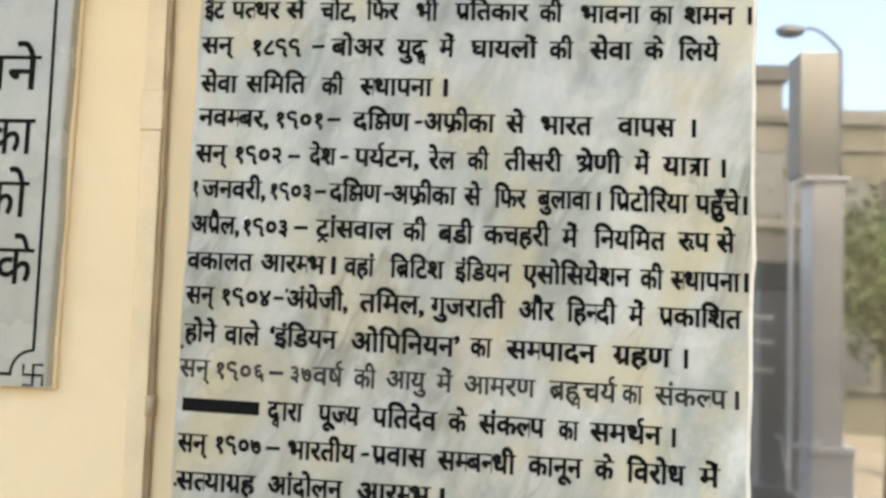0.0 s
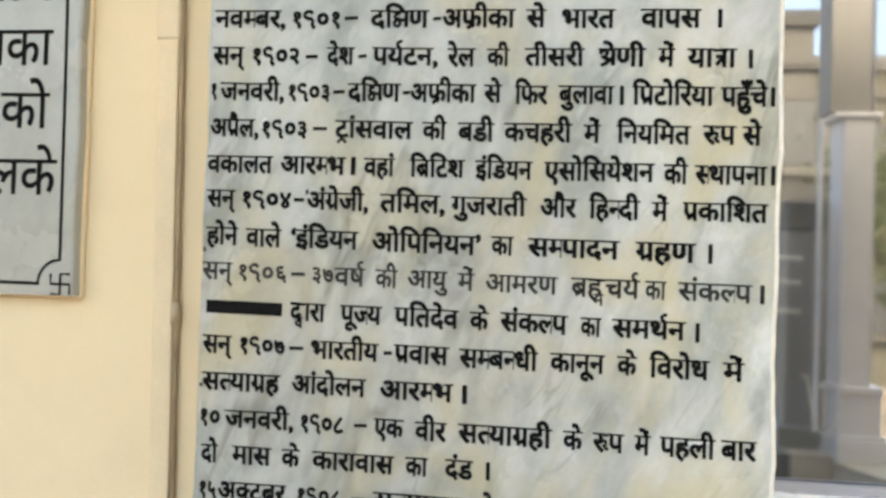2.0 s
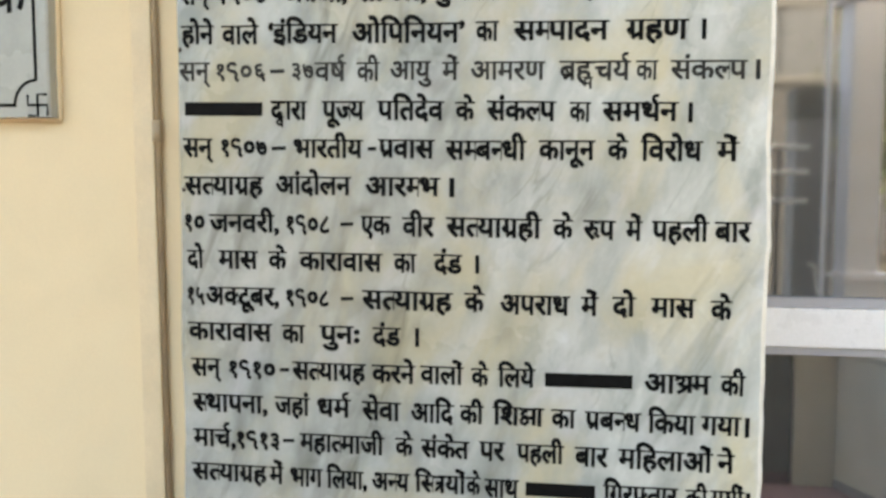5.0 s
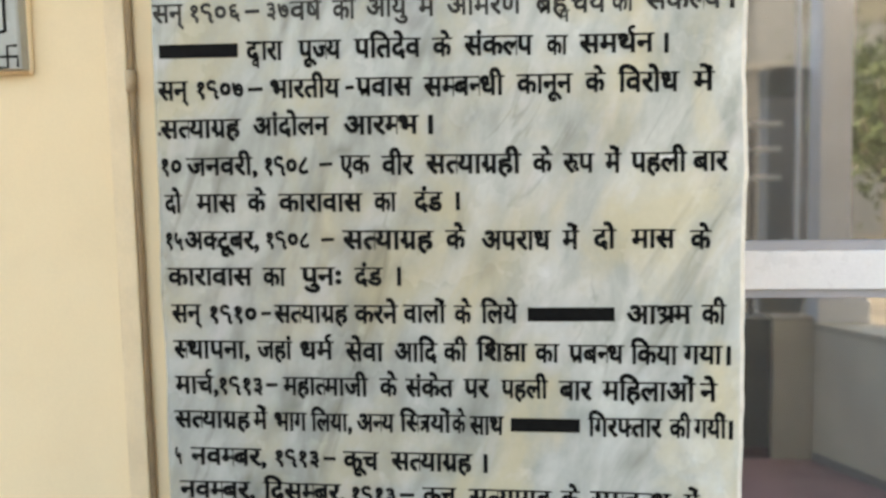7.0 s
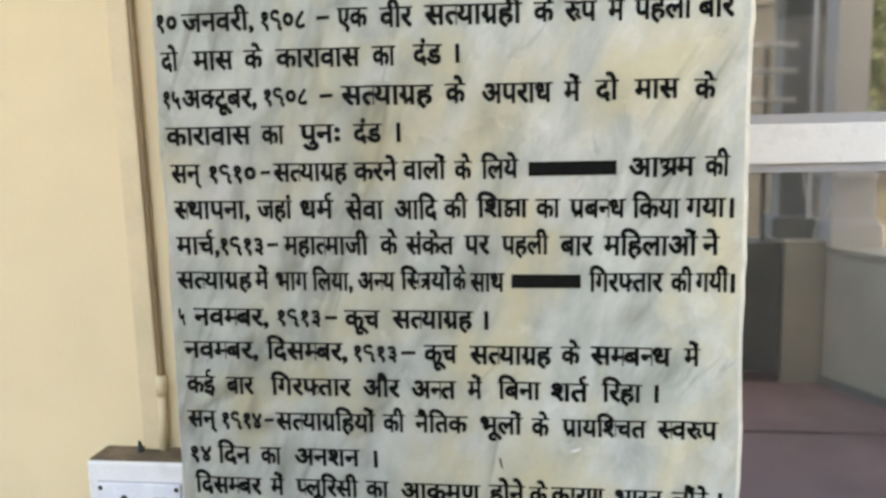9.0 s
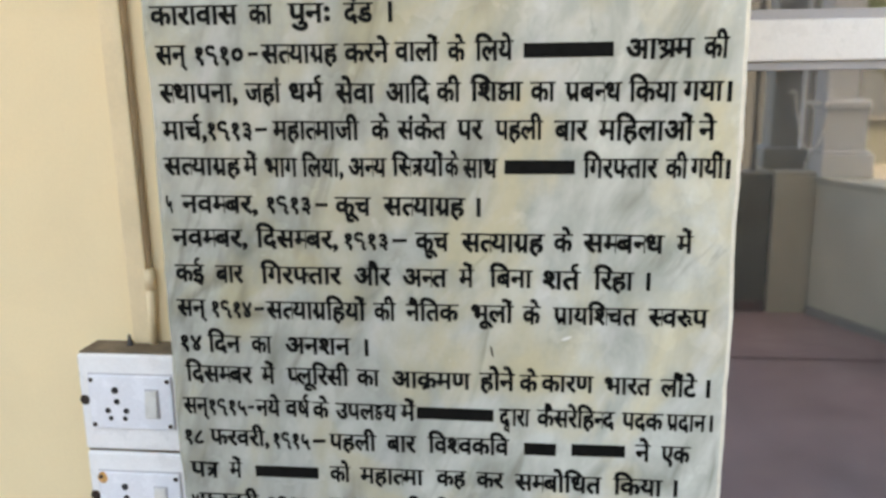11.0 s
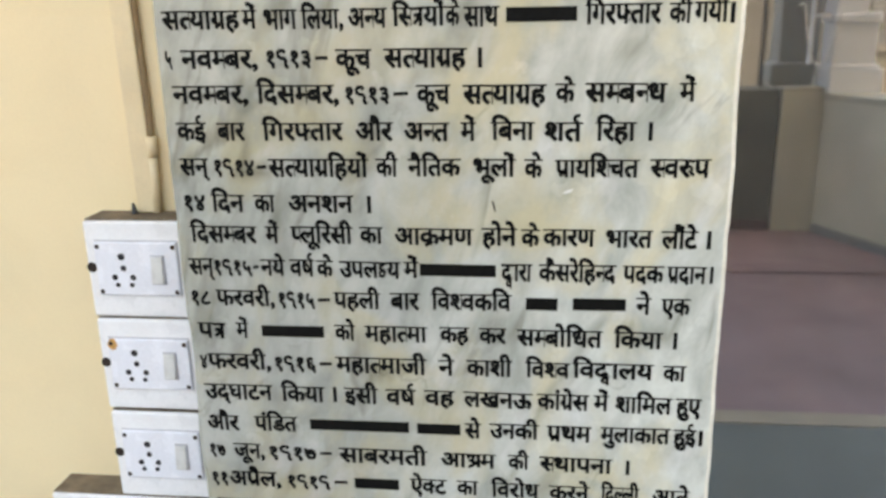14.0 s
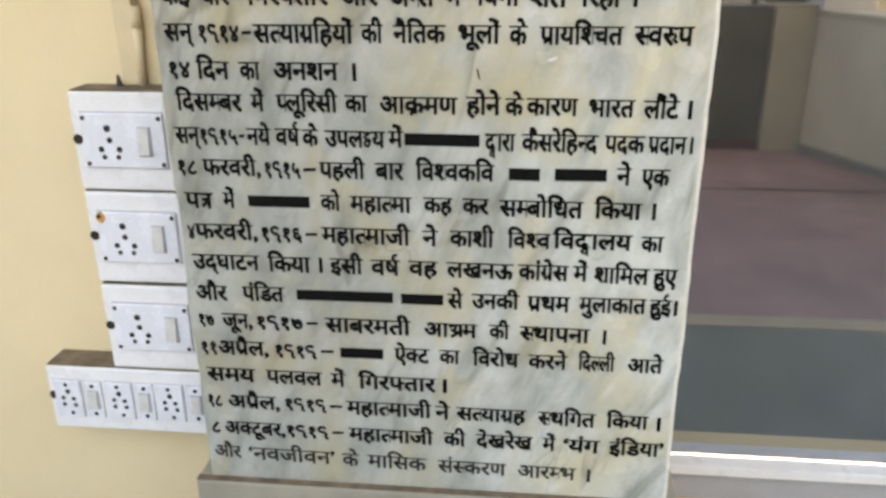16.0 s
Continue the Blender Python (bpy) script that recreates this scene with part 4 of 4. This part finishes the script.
# ---- across the verandah, seen in the glass ----
pillar = thing("gate_pillar", (1.4256, -2.314, FLOOR), "white painted square pillar with a moulded base on the parapet corner", "pillar")
part("plinth", boxed(-0.064, 0.156, -0.08, 0.104, 0.624, 0.724, bevel=0.0048), M_PILLAR, pillar)
part("plinth_moulding", boxed(-0.0624, 0.1408, -0.072, 0.096, 0.724, 0.744, bevel=0.0088), M_PILLAR, pillar)
part("pedestal", boxed(-0.0576, 0.1216, -0.064, 0.0864, 0.744, 0.915, bevel=0.0048), M_PILLAR, pillar)
part("base_moulding", boxed(-0.0672, 0.128, -0.072, 0.0976, 0.915, 0.9566, bevel=0.0104), M_PILLAR, pillar)
part("shaft", boxed(-0.0576, 0.0744, -0.072, 0.0856, 0.9566, 2.128, bevel=0.004), M_PILLAR, pillar)
part("pilaster_strip", boxed(-0.144, -0.1328, 0.024, 0.064, 0.744, 2.128, bevel=0.0024), M_PILLAR, pillar, "narrow white strip beside the shaft")
part("strip_bracket", boxed(-0.1376, -0.0576, 0.036, 0.052, 0.94, 0.956), M_PILLAR, pillar)
# pilaster and foot added for the pillar's shaded side, shade in their grey
part("shaded_pilaster", boxed(-0.228, -0.0576, -0.24, -0.096, 0.64, 1.64, bevel=0.0032), M_SHADY, pillar, "set-back pilaster, grey for the pillar's shaded side")
part("pilaster_cap", boxed(-0.232, -0.0576, -0.248, -0.088, 1.64, 1.776, bevel=0.0096), M_DARK, pillar, "dark cap of the pilaster")
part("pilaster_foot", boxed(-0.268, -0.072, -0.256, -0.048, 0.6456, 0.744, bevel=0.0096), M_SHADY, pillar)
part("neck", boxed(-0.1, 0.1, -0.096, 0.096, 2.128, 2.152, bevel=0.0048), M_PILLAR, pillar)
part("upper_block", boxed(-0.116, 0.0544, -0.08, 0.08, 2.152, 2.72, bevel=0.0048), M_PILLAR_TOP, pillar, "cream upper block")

parapet = thing("parapet", (1.26, -2.322, FLOOR), "beige painted low parapet wall with a pale coping", "parapet", kind="structure")


def splayed(bm, shift):
    """Draws the back left edge of a block inwards, as its side runs askew."""
    for v in bm.verts:
        if v.co.y < -0.16 and v.co.x < 0:
            v.co.x += shift
    return bm


part("end_block", splayed(boxed(-0.0776, 0.0952, -0.464, 0.0832, 0.0, 0.632, bevel=0.0032), 0.068), M_PARAPET, parapet)
part("end_coping", splayed(boxed(-0.0808, 0.0968, -0.468, 0.0872, 0.632, 0.6456, bevel=0.0024), 0.068), M_COPING, parapet)
part("corner_pier", boxed(0.0952, 0.336, -0.104, 0.08, 0.0, 0.624), M_PARAPET, parapet)
for name, x0, x1, z0, z1, mat in (("side_wall", 0.0, 0.176, 0.0, 0.596, M_PARAPET), ("side_skirting", -0.0064, 0.0, 0., 0.04, M_SHADY), ("side_coping", -0.0096, 0.188, 0.596, 0.6236, M_COPING)):
    bm = boxed(x0, x1, 0.0, 2.56, z0, z1)
    bmesh.ops.rotate(bm, verts=bm.verts, cent=(0, 0, 0), matrix=Matrix.Rotation(radians(-24), 3, "Z"))
    bmesh.ops.translate(bm, verts=bm.verts, vec=(0.0976, 0.0896, 0.0))
    part(name, bm, mat, parapet)

stairwall = thing("stair_wall", (0.02, -2.342, FLOOR), "dark grey stone wall beside the entrance steps", "low wall", kind="structure")
part("wall_body", boxed(-3.68, 1.158, -0.08, 0.08, 0.0, 0.64, bevel=0.0048), M_DARK, stairwall)
part("skirting", boxed(-3.68, 1.158, 0.08, 0.092, 0.0, 0.048), M_JOINT, stairwall)
for z in (1.268, 1.396, 1.508):
    bm = bmesh.new()
    cylinder(bm, (-0.48, 0.0, z), (1.216, 0.0, z), 0.0112, sides=10)
    part("handrail", bm, M_CABLE, stairwall, "pale round handrail")
for x in (-0.48, 0.32, 1.088):
    bm = bmesh.new()
    cylinder(bm, (x, 0.0, 0.64), (x, 0.0, 1.52), 0.0112, sides=10)
    part("rail_post", bm, M_LAMP, stairwall, "dark rail post")

cable = thing("loose_cable", (1.269, -2.194, FLOOR + 0.6456), "white cables hanging in a loop beside the pillar", "cable")
hang = [(-0.042 + 0.156 * q / 12, 0.100 + 0.248 * abs(q / 6 - 1) ** 2.4) for q in range(13)]
for name, line in (("cable_loop", hang), ("cable_tail", [(-0.068, 0.346), (-0.053, 0.354), (-0.042, 0.348)]), ("cable_end", [(0.034, 0.100), (0.037, 0.048), (0.032, 0.004)])):
    bm = bmesh.new()
    tube(bm, [(x, -0.044 if z < 0.05 else 0.0, z) for x, z in line], 0.0048)
    part(name, bm, M_CABLE, cable, smooth=True)

# ground and distance
structure("ground", boxed(-400, 400, -800, -2.586, -0.6, -0.35), M_GROUND, "dusty open ground reaching to the horizon", "ground")
structure("ground_rear", boxed(-400, 400, 0.45, 400, -0.6, -0.35), M_GROUND, "dusty ground behind the building", "ground")


def far_house(x0, x1, y, depth, height, material, label, cols, rows, band):
    """A plain flat-roofed house with storeys, parapet, window panes and sills."""
    h = thing("house", ((x0 + x1) / 2, y, -0.35), label, "house")
    w = (x1 - x0) / 2
    part("wall", boxed(-w, w, -depth, 0, 0, height), material, h)
    part("roof_parapet", boxed(-w - 0.08, w + 0.08, -depth - 0.08, 0.08, height, height + 0.28), band, h)
    for r in range(rows):
        z = 0.9 + r * (height - 0.4) / rows
        part("string_course", boxed(-w - 0.03, w + 0.03, 0.0, 0.06, z + 1.75, z + 1.87), band, h)
        for c in range(cols):
            x = -w + (c + 0.5) * 2 * w / cols
            win = part("window", boxed(x - 0.45, x + 0.45, 0.004, 0.05, z, z + 1.25), M_FAR_GREY, h)
            part("pane", boxed(x - 0.38, x + 0.38, 0.05, 0.06, z + 0.07, z + 1.18), M_FAR_PANE, win)
            part("sill", boxed(x - 0.5, x + 0.5, 0.05, 0.14, z - 0.06, z), band, win)
    return h


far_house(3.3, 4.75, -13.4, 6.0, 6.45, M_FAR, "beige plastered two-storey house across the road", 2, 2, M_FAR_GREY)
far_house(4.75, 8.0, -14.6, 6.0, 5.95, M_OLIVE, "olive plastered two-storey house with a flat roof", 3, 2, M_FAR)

# wall added for a dark area beyond, shade put into its colour
boundary = thing("boundary_wall", (2.6, -9.0, -0.35), "added boundary wall with a plain coping, shade in its dark paint", "wall")
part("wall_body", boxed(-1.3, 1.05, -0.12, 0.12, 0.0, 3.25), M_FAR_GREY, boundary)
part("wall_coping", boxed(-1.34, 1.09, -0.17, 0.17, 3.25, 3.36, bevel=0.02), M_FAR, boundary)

lamp = thing("street_lamp", (5.98, -14.0, -0.02), "dark street lamp with a curved arm", "street lamp")
bm = bmesh.new()
cylinder(bm, (0, 0, -0.33), (0, 0, 6.9), 0.06, 0.04, 10)
part("pole", bm, M_LAMP, lamp)
bm = bmesh.new()
tube(bm, [(-0.86 * s, 0.3 * s, 6.9 + 0.35 * math.sin(s * 2.2)) for s in [i / 8 for i in range(9)]], 0.03)
part("arm", bm, M_LAMP, lamp)
bm = bmesh.new()
bmesh.ops.create_icosphere(bm, subdivisions=2, radius=1.0)
for v in bm.verts:
    v.co = Vector((v.co.x * 0.27 - 1.02, v.co.y * 0.14 + 0.3, v.co.z * 0.13 + 7.16))
part("lamp_head", bm, M_LAMP, lamp, smooth=True)


def tree(at, height, spread, seed, label):
    rng = random.Random(seed)
    t = thing("tree", at, label, "tree")
    bm = bmesh.new()
    tips = []
    cylinder(bm, (0, 0, 0), (0.05, 0, height * 0.45), 0.11, 0.075, 10)
    for i in range(9):
        a = i * 2.4 + rng.random()
        start = Vector((0.05, 0, height * (0.34 + 0.12 * rng.random())))
        end = Vector((math.cos(a) * spread * rng.uniform(0.4, 0.8), math.sin(a) * spread * rng.uniform(0.4, 0.8), height * rng.uniform(0.62, 0.98)))
        cylinder(bm, start, end, 0.045, 0.012, 7)
        tips += [start.lerp(end, s) for s in (0.55, 0.75, 0.9, 1.0)]
    part("trunk", bm, M_BARK, t)
    verts, faces = [], []
    for tip in tips:
        for i in range(70):
            c = tip + Vector((rng.gauss(0, 0.28), rng.gauss(0, 0.28), rng.gauss(0, 0.22)))
            u = Vector((rng.gauss(0, 1), rng.gauss(0, 1), rng.gauss(0, 1))).normalized()
            w = u.orthogonal().normalized()
            s = rng.uniform(0.04, 0.085)
            k = len(verts)
            verts += [c - u * s, c + w * s * 0.4, c + u * s, c - w * s * 0.4]
            faces.append((k, k + 1, k + 2, k + 3))
    me = bpy.data.meshes.new("crown")
    me.from_pydata([tuple(v) for v in verts], [], faces)
    me.materials.append(M_LEAF)
    crown = new("crown", me)
    crown.parent = t
    tagged(crown, "olive green crown of small leaves", kind="stuff")
    return t


tree((4.35, -8.2, -0.35), 3.6, 1.1, 4, "slim olive-green tree beyond the parapet")
tree((5.4, -10.4, -0.35), 4.2, 1.3, 9, "olive-green tree in front of the houses")
